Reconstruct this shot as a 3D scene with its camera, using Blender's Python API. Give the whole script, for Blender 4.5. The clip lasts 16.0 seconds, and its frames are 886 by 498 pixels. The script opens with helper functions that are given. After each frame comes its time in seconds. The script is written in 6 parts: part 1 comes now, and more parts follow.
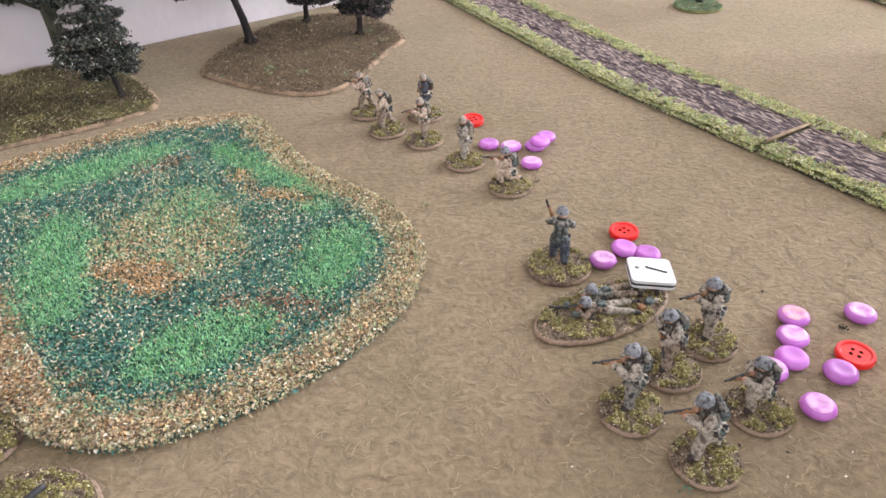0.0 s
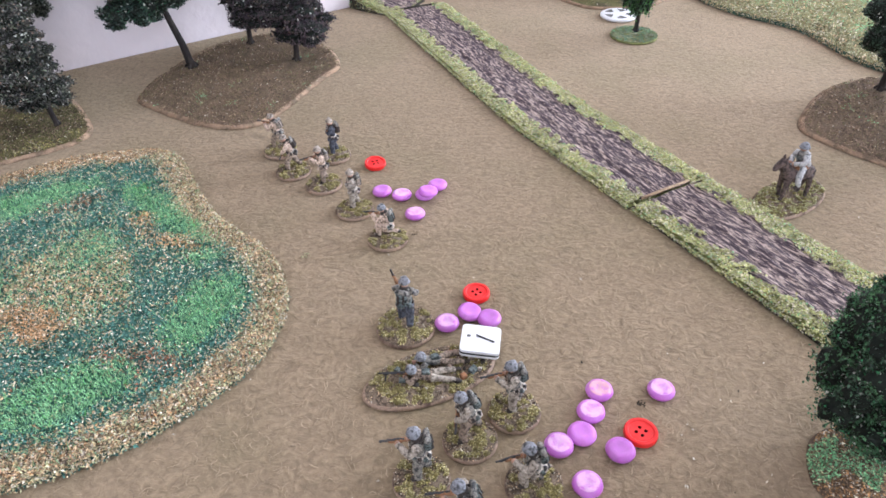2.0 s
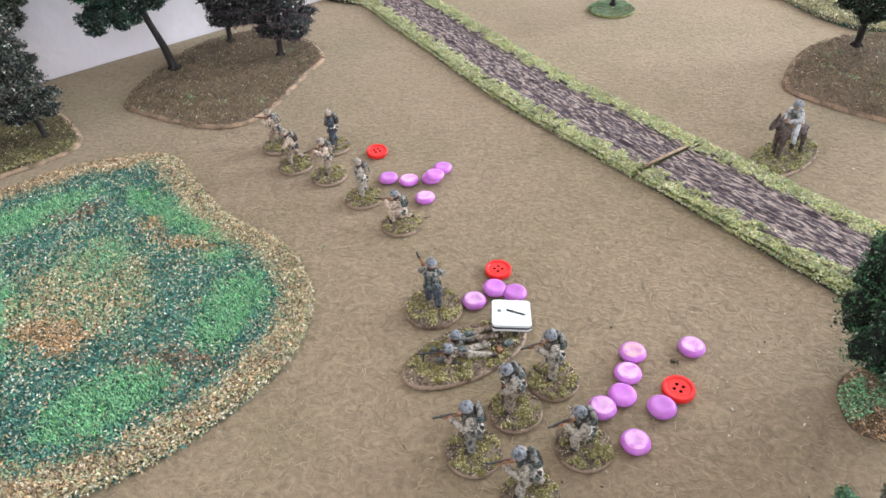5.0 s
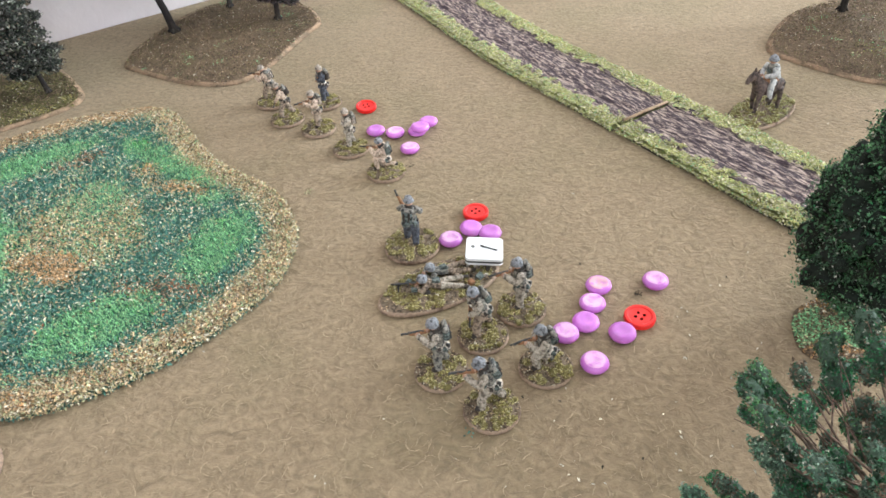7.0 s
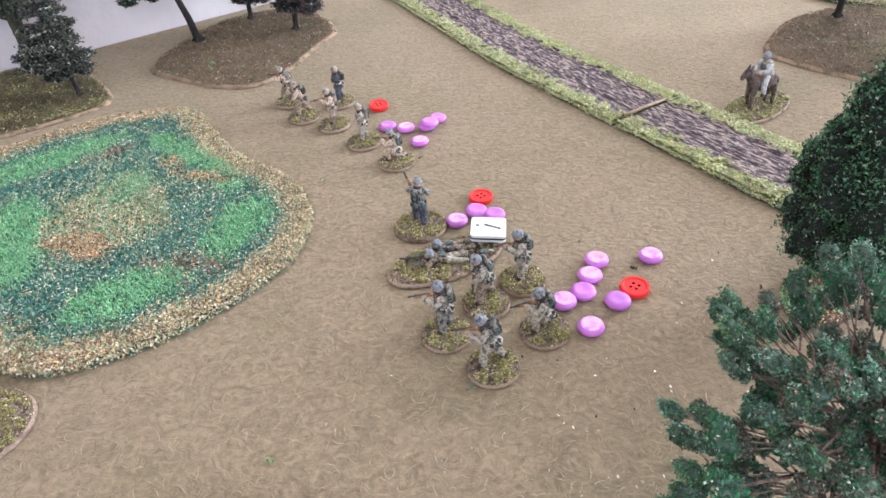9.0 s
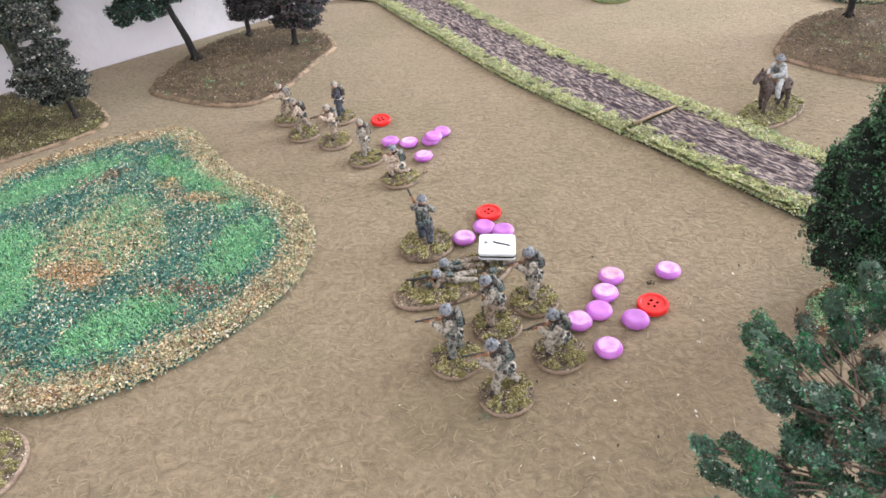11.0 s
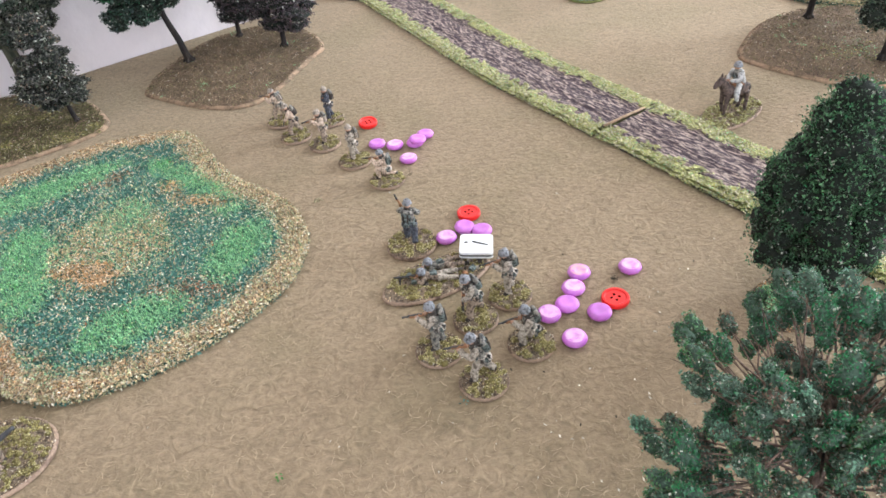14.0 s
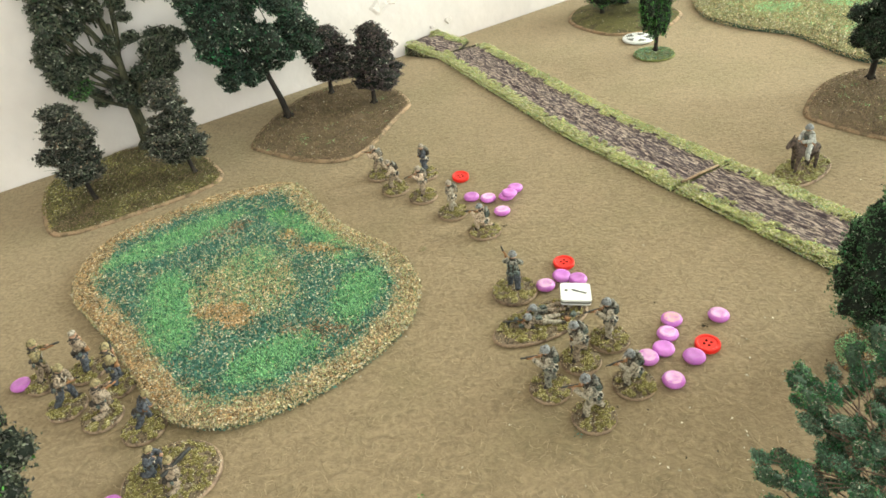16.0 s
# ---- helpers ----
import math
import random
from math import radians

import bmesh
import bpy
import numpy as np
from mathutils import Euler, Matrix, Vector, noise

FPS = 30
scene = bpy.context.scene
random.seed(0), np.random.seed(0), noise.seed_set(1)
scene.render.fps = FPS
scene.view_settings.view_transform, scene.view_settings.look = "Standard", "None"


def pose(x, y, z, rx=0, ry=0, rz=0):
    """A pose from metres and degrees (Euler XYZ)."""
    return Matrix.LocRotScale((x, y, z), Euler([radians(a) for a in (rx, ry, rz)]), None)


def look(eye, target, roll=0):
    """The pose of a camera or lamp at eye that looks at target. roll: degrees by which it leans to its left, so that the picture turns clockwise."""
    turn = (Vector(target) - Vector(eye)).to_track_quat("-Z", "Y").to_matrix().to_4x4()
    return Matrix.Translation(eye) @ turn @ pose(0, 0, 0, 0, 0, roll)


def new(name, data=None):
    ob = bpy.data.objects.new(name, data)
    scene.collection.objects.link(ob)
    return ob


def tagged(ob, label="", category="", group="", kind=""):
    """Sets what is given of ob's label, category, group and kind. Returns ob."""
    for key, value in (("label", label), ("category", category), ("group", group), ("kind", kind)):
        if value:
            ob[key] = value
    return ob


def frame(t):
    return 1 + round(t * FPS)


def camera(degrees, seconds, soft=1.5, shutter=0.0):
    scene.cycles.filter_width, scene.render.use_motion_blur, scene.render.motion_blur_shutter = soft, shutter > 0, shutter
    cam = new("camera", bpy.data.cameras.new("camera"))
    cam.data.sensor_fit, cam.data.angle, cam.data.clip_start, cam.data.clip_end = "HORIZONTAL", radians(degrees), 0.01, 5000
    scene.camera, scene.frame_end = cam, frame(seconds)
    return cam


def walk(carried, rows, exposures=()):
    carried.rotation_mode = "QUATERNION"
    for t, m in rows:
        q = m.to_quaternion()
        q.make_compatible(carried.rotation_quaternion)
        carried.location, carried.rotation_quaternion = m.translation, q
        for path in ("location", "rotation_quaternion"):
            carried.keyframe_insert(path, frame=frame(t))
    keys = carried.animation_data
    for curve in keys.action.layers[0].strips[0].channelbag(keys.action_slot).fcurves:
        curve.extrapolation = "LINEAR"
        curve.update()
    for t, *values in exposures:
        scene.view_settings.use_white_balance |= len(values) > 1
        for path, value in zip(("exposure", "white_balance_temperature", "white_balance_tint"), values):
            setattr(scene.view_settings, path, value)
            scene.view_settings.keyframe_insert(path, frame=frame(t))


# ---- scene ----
cam = camera(65.46, 16.0, soft=1.6)
PATH = [
    (0, (0.05491, 0.06368, 0.20539), (0.04049, 0.47089, -0.08439), -1.90),
    (0.5, (0.08992, 0.03841, 0.22972), (0.07288, 0.44068, -0.06675), -0.94),
    (1, (0.11635, 0.02044, 0.22147), (0.10108, 0.41494, -0.08536), 0.09),
    (1.5, (0.13646, 0.05004, 0.24350), (0.11695, 0.44413, -0.06360), -0.10),
    (2, (0.14160, 0.07234, 0.26065), (0.11312, 0.46528, -0.04721), -1.29),
    (2.5, (0.11850, 0.07480, 0.28645), (0.08643, 0.46903, -0.01941), -2.32),
    (3, (0.10773, 0.06659, 0.26377), (0.07159, 0.46121, -0.04113), -3.25),
    (3.2, (0.11971, 0.05203, 0.24366), (0.09195, 0.44350, -0.06615), -3.07),
    (5.3, (0.10892, 0.07268, 0.26944), (0.10282, 0.46171, -0.04460), -3.73),
    (5.5, (0.10151, 0.07839, 0.27851), (0.09214, 0.47010, -0.03210), -4.02),
    (6, (0.09447, 0.08014, 0.28218), (0.07861, 0.47427, -0.02508), -4.59),
    (6.5, (0.10934, 0.05349, 0.25953), (0.09252, 0.44497, -0.05105), -4.43),
    (7, (0.13000, 0.03412, 0.24708), (0.11589, 0.41912, -0.07163), -3.93),
    (7.5, (0.13585, 0.02623, 0.24380), (0.12157, 0.40902, -0.07755), -3.66),
    (8, (0.13696, 0.01656, 0.24012), (0.11973, 0.40182, -0.07812), -3.69),
    (8.5, (0.13423, -0.00316, 0.24510), (0.11318, 0.38836, -0.06518), -4.12),
    (9, (0.13399, 0.00015, 0.23874), (0.11039, 0.39748, -0.06387), -4.56),
    (9.2, (0.12754, 0.00071, 0.24017), (0.10295, 0.40000, -0.05977), -4.64),
    (11.5, (0.13404, 0.01716, 0.23257), (0.10620, 0.41899, -0.06368), -6.58),
    (12, (0.13389, 0.01196, 0.24381), (0.10674, 0.41120, -0.05597), -6.55),
    (12.5, (0.14678, 0.01256, 0.25997), (0.12537, 0.40954, -0.04326), -6.06),
    (13, (0.15783, 0.00968, 0.26653), (0.14075, 0.40398, -0.04044), -5.81),
    (13.5, (0.14886, -0.00510, 0.26672), (0.13084, 0.38683, -0.04323), -6.07),
    (14, (0.13860, -0.00669, 0.26384), (0.11812, 0.38633, -0.04457), -6.44),
    (14.5, (0.11488, 0.01444, 0.27722), (0.08817, 0.41218, -0.02459), -7.17),
    (15, (0.09552, 0.02880, 0.30267), (0.06451, 0.43252, 0.00932), -7.80),
    (15.5, (0.09666, 0.01294, 0.30588), (0.06114, 0.42048, 0.01839), -7.88),
    (16, (0.09635, -0.04029, 0.30533), (0.05264, 0.36718, 0.01888), -7.68),
]
# the film camera hunts for its white balance: seconds, stops, kelvin, tint
EXPOSURES = [
    (0, 0.25, 6100, 16), (0.5, 0.29, 6100, 14), (1, 0.34, 5950, 18), (1.5, 0.29, 5650, 20), (2, 0.25, 5650, 18), (2.5, 0.26, 6150, 8),
    (3, 0.24, 6550, 2), (5.5, 0.29, 5700, 12), (6, 0.25, 6350, 6), (6.5, 0.25, 6500, 2), (7, 0.36, 6000, 8), (7.5, 0.42, 5650, 16), (8.5, 0.44, 5650, 16), (9, 0.44, 5650, 14),
    (11.5, 0.42, 5900, 12), (12.5, 0.42, 5900, 14), (13.5, 0.42, 5900, 12), (14.5, 0.42, 6050, 12), (15, 0.29, 6500, 4), (15.5, 0.21, 7050, -5), (16, 0.33, 7050, -6),
]
walk(cam, [(t, look(eye, target, roll)) for t, eye, target, roll in PATH], EXPOSURES)

# ---- world and light ----
# Room axes: U runs along the white wall, V away from it.
WALL = Vector((-0.0125, 0.843, 0.0))
U = Vector((0.806, 0.592, 0.0)).normalized()
V = Vector((U.y, -U.x, 0.0))
FLOOR_Z, CEIL_Z = -0.74, 1.70


def room(u, v, z=0.0):
    return WALL + U * u + V * v + Vector((0, 0, z))


world = bpy.data.worlds.new("world")
scene.world = world
world.use_nodes = True
wn = world.node_tree.nodes
sky = wn.new("ShaderNodeTexSky")
sky.sky_type, sky.sun_disc = "NISHITA", False
sky.sun_elevation, sky.sun_rotation = radians(40), radians(200)
world.node_tree.links.new(sky.outputs[0], wn["Background"].inputs[0])
wn["Background"].inputs[1].default_value = 0.12
scene.view_settings.exposure = 0.0

WINDOW_U, WINDOW_V0, WINDOW_V1, WINDOW_Z0, WINDOW_Z1 = 2.10, 0.15, 1.95, 0.15, 1.45


def panel_light(name, centre, towards, wide, high, watts, colour):
    data = bpy.data.lights.new(name, "AREA")
    data.shape, data.size, data.size_y = "RECTANGLE", wide, high
    data.energy, data.color = watts, colour
    ob = new(name, data)
    ob.matrix_world = look(centre, towards)
    return ob


panel_light("window_daylight", room(WINDOW_U - 0.02, (WINDOW_V0 + WINDOW_V1) / 2, (WINDOW_Z0 + WINDOW_Z1) / 2),
             room(0.0, (WINDOW_V0 + WINDOW_V1) / 2, 0.5), WINDOW_V1 - WINDOW_V0, WINDOW_Z1 - WINDOW_Z0, 78.0, (0.97, 0.995, 0.965))
# added fill lamp behind the camera; no window is known there
BACK_V, BACK_U0, BACK_U1, BACK_Z0, BACK_Z1 = 3.0, -1.45, 0.2, 0.20, 1.45
panel_light("rear_fill_light", room((BACK_U0 + BACK_U1) / 2, BACK_V - 0.02, (BACK_Z0 + BACK_Z1) / 2),
             room((BACK_U0 + BACK_U1) / 2, 0.0, 0.3), BACK_U1 - BACK_U0, BACK_Z1 - BACK_Z0, 24.0, (1.0, 0.968, 0.985))

# ---- materials ----


def mat(name, col, rough=0.85, grain=900.0, coarse=90.0, amount=0.3, bump=0.3, island=0.0, second=None, share=0.5,
        spec=0.3, metal=0.0, stretch=None, objects=0.0, depth=0.0006, transmit=0.0, sharp=0.08):
    """A principled material with colour variation at two scales, relief, and variation from piece to piece."""
    m = bpy.data.materials.new(name)
    m.use_nodes = True
    nt = m.node_tree
    nd, ln = nt.nodes, nt.links
    bs = nd["Principled BSDF"]
    bs.inputs["Roughness"].default_value = rough
    bs.inputs["Metallic"].default_value = metal
    bs.inputs["Specular IOR Level"].default_value = spec
    if transmit:
        bs.inputs["Subsurface Weight"].default_value = transmit
        bs.inputs["Subsurface Radius"].default_value = (0.004, 0.002, 0.003)
        bs.inputs["Subsurface Scale"].default_value = 0.5
    tc = nd.new("ShaderNodeTexCoord")
    vec = tc.outputs["Object"]
    if stretch:
        mp = nd.new("ShaderNodeMapping")
        mp.inputs["Scale"].default_value = stretch
        ln.new(vec, mp.inputs[0])
        vec = mp.outputs[0]
    fine, wide = nd.new("ShaderNodeTexNoise"), nd.new("ShaderNodeTexNoise")
    fine.inputs["Scale"].default_value, fine.inputs["Detail"].default_value = grain, 4
    wide.inputs["Scale"].default_value, wide.inputs["Detail"].default_value = coarse, 3
    ln.new(vec, fine.inputs["Vector"])
    ln.new(vec, wide.inputs["Vector"])
    mix = nd.new("ShaderNodeMix")
    mix.data_type = "RGBA"
    sec = second if second else tuple(c * 0.72 for c in col)
    mix.inputs[6].default_value, mix.inputs[7].default_value = (*col, 1), (*sec, 1)
    ramp = nd.new("ShaderNodeMapRange")
    ramp.inputs["From Min"].default_value, ramp.inputs["From Max"].default_value = 0.70 - sharp - 0.3 * share, 0.70 + sharp - 0.3 * share
    ln.new(wide.outputs[0], ramp.inputs[0])
    ln.new(ramp.outputs[0], mix.inputs[0])
    val = nd.new("ShaderNodeMapRange")
    val.inputs["From Min"].default_value, val.inputs["From Max"].default_value = 0.25, 0.75
    val.inputs["To Min"].default_value, val.inputs["To Max"].default_value = 1 - amount, 1 + amount
    ln.new(fine.outputs[0], val.inputs[0])
    hsv = nd.new("ShaderNodeHueSaturation")
    ln.new(mix.outputs[2], hsv.inputs["Color"])
    top = val.outputs[0]
    if island or objects:
        src = nd.new("ShaderNodeNewGeometry").outputs["Random Per Island"] if island else nd.new("ShaderNodeObjectInfo").outputs["Random"]
        k = island or objects
        r = nd.new("ShaderNodeMapRange")
        r.inputs["To Min"].default_value, r.inputs["To Max"].default_value = 1 - k, 1 + k
        ln.new(src, r.inputs[0])
        mul = nd.new("ShaderNodeMath")
        mul.operation = "MULTIPLY"
        ln.new(top, mul.inputs[0])
        ln.new(r.outputs[0], mul.inputs[1])
        top = mul.outputs[0]
    ln.new(top, hsv.inputs["Value"])
    ln.new(hsv.outputs[0], bs.inputs["Base Color"])
    if bump:
        b = nd.new("ShaderNodeBump")
        b.inputs["Strength"].default_value, b.inputs["Distance"].default_value = bump, depth
        ln.new(fine.outputs[0], b.inputs["Height"])
        ln.new(b.outputs[0], bs.inputs["Normal"])
    return m


def cloth_material():
    """Brushed fleece cloth: soft tufts of short pile, paler along their crests, over a blotchy olive brown."""
    m = mat("fleece_cloth", (0.277, 0.2125, 0.138), rough=0.95, grain=300, coarse=11.0, amount=0.18, bump=0.0, second=(0.246, 0.1945, 0.121), spec=0.1)
    nt = m.node_tree
    nd, ln = nt.nodes, nt.links
    bs = nd["Principled BSDF"]
    bs.inputs["Sheen Weight"].default_value = 0.2
    bs.inputs["Sheen Roughness"].default_value = 0.5
    bs.inputs["Sheen Tint"].default_value = (0.9, 0.8, 0.65, 1)
    tc = nd.new("ShaderNodeTexCoord")
    mp = nd.new("ShaderNodeMapping")
    mp.inputs["Scale"].default_value = (0.95, 1.1, 1.0)
    mp.inputs["Rotation"].default_value = (0, 0, 0.35)
    ln.new(tc.outputs["Object"], mp.inputs[0])
    heights = []
    for scale, detail, twist in ((120, 3, 2.2), (480, 2, 1.8)):
        n = nd.new("ShaderNodeTexNoise")
        n.inputs["Scale"].default_value, n.inputs["Detail"].default_value, n.inputs["Distortion"].default_value = scale, detail, twist
        ln.new(mp.outputs[0], n.inputs["Vector"])
        heights.append(n.outputs[0])
    add = nd.new("ShaderNodeMath")
    add.operation = "MULTIPLY_ADD"
    add.inputs[1].default_value = 0.32
    ln.new(heights[1], add.inputs[0])
    ln.new(heights[0], add.inputs[2])
    b = nd.new("ShaderNodeBump")
    b.inputs["Strength"].default_value, b.inputs["Distance"].default_value = 0.33, 0.0036
    ln.new(add.outputs[0], b.inputs["Height"])
    ln.new(b.outputs[0], bs.inputs["Normal"])
    # crests lightened and hollows darkened in the colour, to deepen the lit relief
    relief_tone = nd.new("ShaderNodeMapRange")
    relief_tone.inputs["From Min"].default_value, relief_tone.inputs["From Max"].default_value = 0.48, 0.82
    relief_tone.inputs["To Min"].default_value, relief_tone.inputs["To Max"].default_value = 0.87, 1.17
    ln.new(add.outputs[0], relief_tone.inputs[0])
    hsv = next(n for n in nd if n.type == "HUE_SAT")
    old = hsv.inputs["Value"].links[0].from_socket
    mul = nd.new("ShaderNodeMath")
    mul.operation = "MULTIPLY"
    ln.new(old, mul.inputs[0])
    ln.new(relief_tone.outputs[0], mul.inputs[1])
    ln.new(mul.outputs[0], hsv.inputs["Value"])
    return m


CLOTH = cloth_material()
FUZZ = mat("fleece_fibre", (0.355, 0.275, 0.182), rough=0.9, island=0.2, bump=0)
CRUMB = mat("pale_crumb", (0.75, 0.70, 0.58), island=0.3, bump=0)
CRUMB_DARK = mat("dark_crumb", (0.06, 0.055, 0.04), island=0.3, bump=0)
PLASTER = mat("white_plaster", (0.81, 0.745, 0.755), rough=0.9, grain=60, coarse=7, amount=0.03, bump=0.25, second=(0.76, 0.695, 0.705), depth=0.004)
ROOM_WHITE = mat("matt_white_paint", (0.78, 0.77, 0.74), rough=0.9, grain=80, coarse=3, amount=0.03, bump=0.1)
BOARDS = mat("oak_floor", (0.30, 0.20, 0.12), rough=0.5, grain=40, coarse=4, amount=0.25, bump=0.1, stretch=(1, 8, 1))
PINE = mat("table_wood", (0.42, 0.28, 0.16), rough=0.55, grain=60, coarse=6, amount=0.2, bump=0.1, stretch=(8, 1, 1))

# scatter and flock, each bit varied on its own
F_TAN = mat("tan_flock", (0.67, 0.51, 0.32), island=0.65, bump=0, second=(0.47, 0.36, 0.21), coarse=160)
F_ORANGE = mat("rust_flock", (0.60, 0.36, 0.17), island=0.5, bump=0)
F_RUSSET = mat("red_brown_flock", (0.40, 0.17, 0.10), island=0.5, bump=0)
F_OLIVE = mat("olive_flock", (0.53, 0.52, 0.31), island=0.6, bump=0)
F_GREEN = mat("grass_green_flock", (0.33, 0.63, 0.33), island=0.5, bump=0, second=(0.23, 0.50, 0.26), coarse=200)
F_BRIGHT = mat("bright_green_flock", (0.17, 0.58, 0.15), island=0.3, bump=0)
F_TEAL = mat("dark_teal_flock", (0.110, 0.265, 0.220), island=0.6, bump=0)
F_PALE = mat("pale_straw_flock", (0.90, 0.84, 0.68), island=0.3, bump=0)
F_BROWN = mat("earth_brown_flock", (0.3, 0.22, 0.148), island=0.5, bump=0)
F_DARK = mat("dark_earth_and_gap_flock", (0.135, 0.1, 0.07), island=0.5, bump=0)
F_MOSS = mat("moss_flock", (0.46, 0.42, 0.13), island=0.4, bump=0)
F_SWARD = mat("dull_olive_flock", (0.24, 0.225, 0.10), island=0.4, bump=0)
F_YELLOW = mat("yellow_green_flock", (0.66, 0.68, 0.32), island=0.35, bump=0)
F_SAGE = mat("grey_sage_flock", (0.40, 0.42, 0.26), island=0.45, bump=0)
F_MINT = mat("pale_green_flock", (0.40, 0.68, 0.38), island=0.3, bump=0)
MAT_TEAL = mat("teal_backing_felt", (0.05, 0.135, 0.105), grain=1500, coarse=200, amount=0.5, bump=0.5)
EARTH = mat("brown_scatter_ground", (0.2, 0.147, 0.1), grain=1400, coarse=70, amount=0.55, bump=0.8, second=(0.15, 0.108, 0.072))
MOSSY = mat("olive_scatter_ground", (0.13, 0.12, 0.045), grain=1400, coarse=70, amount=0.55, bump=0.8, second=(0.075, 0.065, 0.032))
BEVEL = mat("bare_board_edge", (0.42, 0.29, 0.19), grain=900, coarse=130, amount=0.35, bump=0.7, second=(0.20, 0.15, 0.10), sharp=0.12)
STRIPWOOD = mat("bare_tan_strip", (0.46, 0.33, 0.22), grain=900, coarse=200, amount=0.3, bump=0.4)
TURF = mat("verge_turf", (0.24, 0.26, 0.09), grain=1300, coarse=200, amount=0.5, bump=0.8, second=(0.14, 0.14, 0.06))
CARDEDGE = mat("painted_dark_edge", (0.05, 0.045, 0.035), grain=700, coarse=90, amount=0.3, bump=0.3)
# trees
BARK = mat("painted_bark", (0.03, 0.026, 0.025), grain=900, coarse=140, amount=0.4, bump=0.8, second=(0.055, 0.045, 0.038), stretch=(1, 1, 0.3))
BARK_GREEN = mat("green_grey_bark", (0.095, 0.095, 0.062), grain=900, coarse=260, amount=0.4, bump=0.8, second=(0.04, 0.045, 0.032), stretch=(1, 1, 0.3))
L_GREYGREEN = mat("grey_green_foliage", (0.100, 0.112, 0.074), island=0.55, bump=0, coarse=70, second=(0.060, 0.080, 0.058), rough=0.42, spec=0.5)
L_DARK = mat("dark_green_foliage", (0.036, 0.078, 0.042), island=0.6, bump=0, coarse=60, second=(0.022, 0.052, 0.034), rough=0.42, spec=0.5)
L_NIGHT = mat("blackish_green_foliage", (0.036, 0.070, 0.050), island=0.65, bump=0, coarse=60, second=(0.020, 0.044, 0.036), rough=0.42, spec=0.5)
L_CHAR = mat("charcoal_green_foliage", (0.074, 0.070, 0.062), island=0.65, bump=0, coarse=60, second=(0.040, 0.040, 0.036), rough=0.42, spec=0.5)
L_PURPLE = mat("dark_purple_foliage", (0.078, 0.052, 0.060), island=0.65, bump=0, coarse=60, second=(0.042, 0.033, 0.044), rough=0.42, spec=0.5)
L_TEAL = mat("blue_green_foliage", (0.125, 0.265, 0.175), island=0.65, bump=0, coarse=60, second=(0.13, 0.19, 0.13), rough=0.40, spec=0.5)
L_FRESH = mat("fresh_green_foliage", (0.085, 0.28, 0.05), island=0.4, bump=0, rough=0.42, spec=0.5)
L_EMERALD = mat("emerald_foliage", (0.038, 0.23, 0.085), island=0.5, bump=0, rough=0.42, spec=0.5)
L_LEAF = mat("mid_green_foliage", (0.12, 0.29, 0.115), island=0.5, bump=0, coarse=60, second=(0.07, 0.17, 0.08), rough=0.42, spec=0.5)
# dark cores put the shade between leaves into the colour
L_SHADE = mat("crown_core_shade", (0.014, 0.019, 0.014), rough=0.9, grain=700, coarse=160, amount=0.5, bump=0.6)
L_TEALSHADE = mat("teal_crown_core_shade", (0.095, 0.15, 0.11), rough=0.8, grain=900, coarse=160, amount=0.5, bump=0.6)
L_GLOSS = mat("glossy_dark_green_leaf", (0.062, 0.155, 0.068), rough=0.40, island=0.65, bump=0, coarse=60, second=(0.030, 0.070, 0.036), spec=0.4)
# pale flakes paint the highlights that leaves catch
L_GLINT = mat("pale_leaf_glint", (0.52, 0.53, 0.46), island=0.4, bump=0)
BARK_TWIG = mat("grey_brown_twig_bark", (0.24, 0.17, 0.135), grain=900, coarse=300, amount=0.4, bump=0.8, second=(0.10, 0.075, 0.062))
L_RUST = mat("brown_twig_foliage", (0.25, 0.185, 0.14), island=0.5, bump=0)
# road
ROAD = mat("carved_mud_track", (0.062, 0.045, 0.055), rough=0.8, grain=1500, coarse=700, amount=0.5, bump=1.0, second=(0.50, 0.40, 0.345), share=0.52, stretch=(0.13, 1, 1), sharp=0.06)
# markers
PURPLE = mat("pearly_purple_glass", (0.60, 0.21, 0.66), rough=0.34, grain=300, coarse=130, amount=0.12, bump=0.04, second=(0.54, 0.16, 0.60), spec=0.5, objects=0.12, transmit=0.25)
PINKTOP = mat("pink_swirl_glass", (0.8, 0.47, 0.76), rough=0.2, grain=400, coarse=220, amount=0.15, bump=0.04, second=(0.60, 0.19, 0.64), spec=0.5, objects=0.1, transmit=0.25)
PEACHTOP = mat("peach_swirl_glass", (0.74, 0.42, 0.50), rough=0.25, grain=400, coarse=260, amount=0.15, bump=0.04, second=(0.62, 0.22, 0.62), spec=0.5, transmit=0.25)
RED = mat("red_plastic", (0.85, 0.020, 0.016), rough=0.4, grain=500, coarse=100, amount=0.05, bump=0.02, second=(0.80, 0.018, 0.015), spec=0.4)
# darker copy of the button's red, painting shade inside its holes
HOLE = mat("hole_shade_red", (0.16, 0.004, 0.004), rough=0.6, bump=0)
WHITE = mat("white_plastic", (0.82, 0.83, 0.85), rough=0.35, grain=500, coarse=60, amount=0.02, bump=0.02, second=(0.80, 0.81, 0.83))
BLACK = mat("black_print", (0.02, 0.02, 0.022), rough=0.5, bump=0)
GREYPRINT = mat("grey_print", (0.16, 0.16, 0.15), rough=0.6, bump=0)
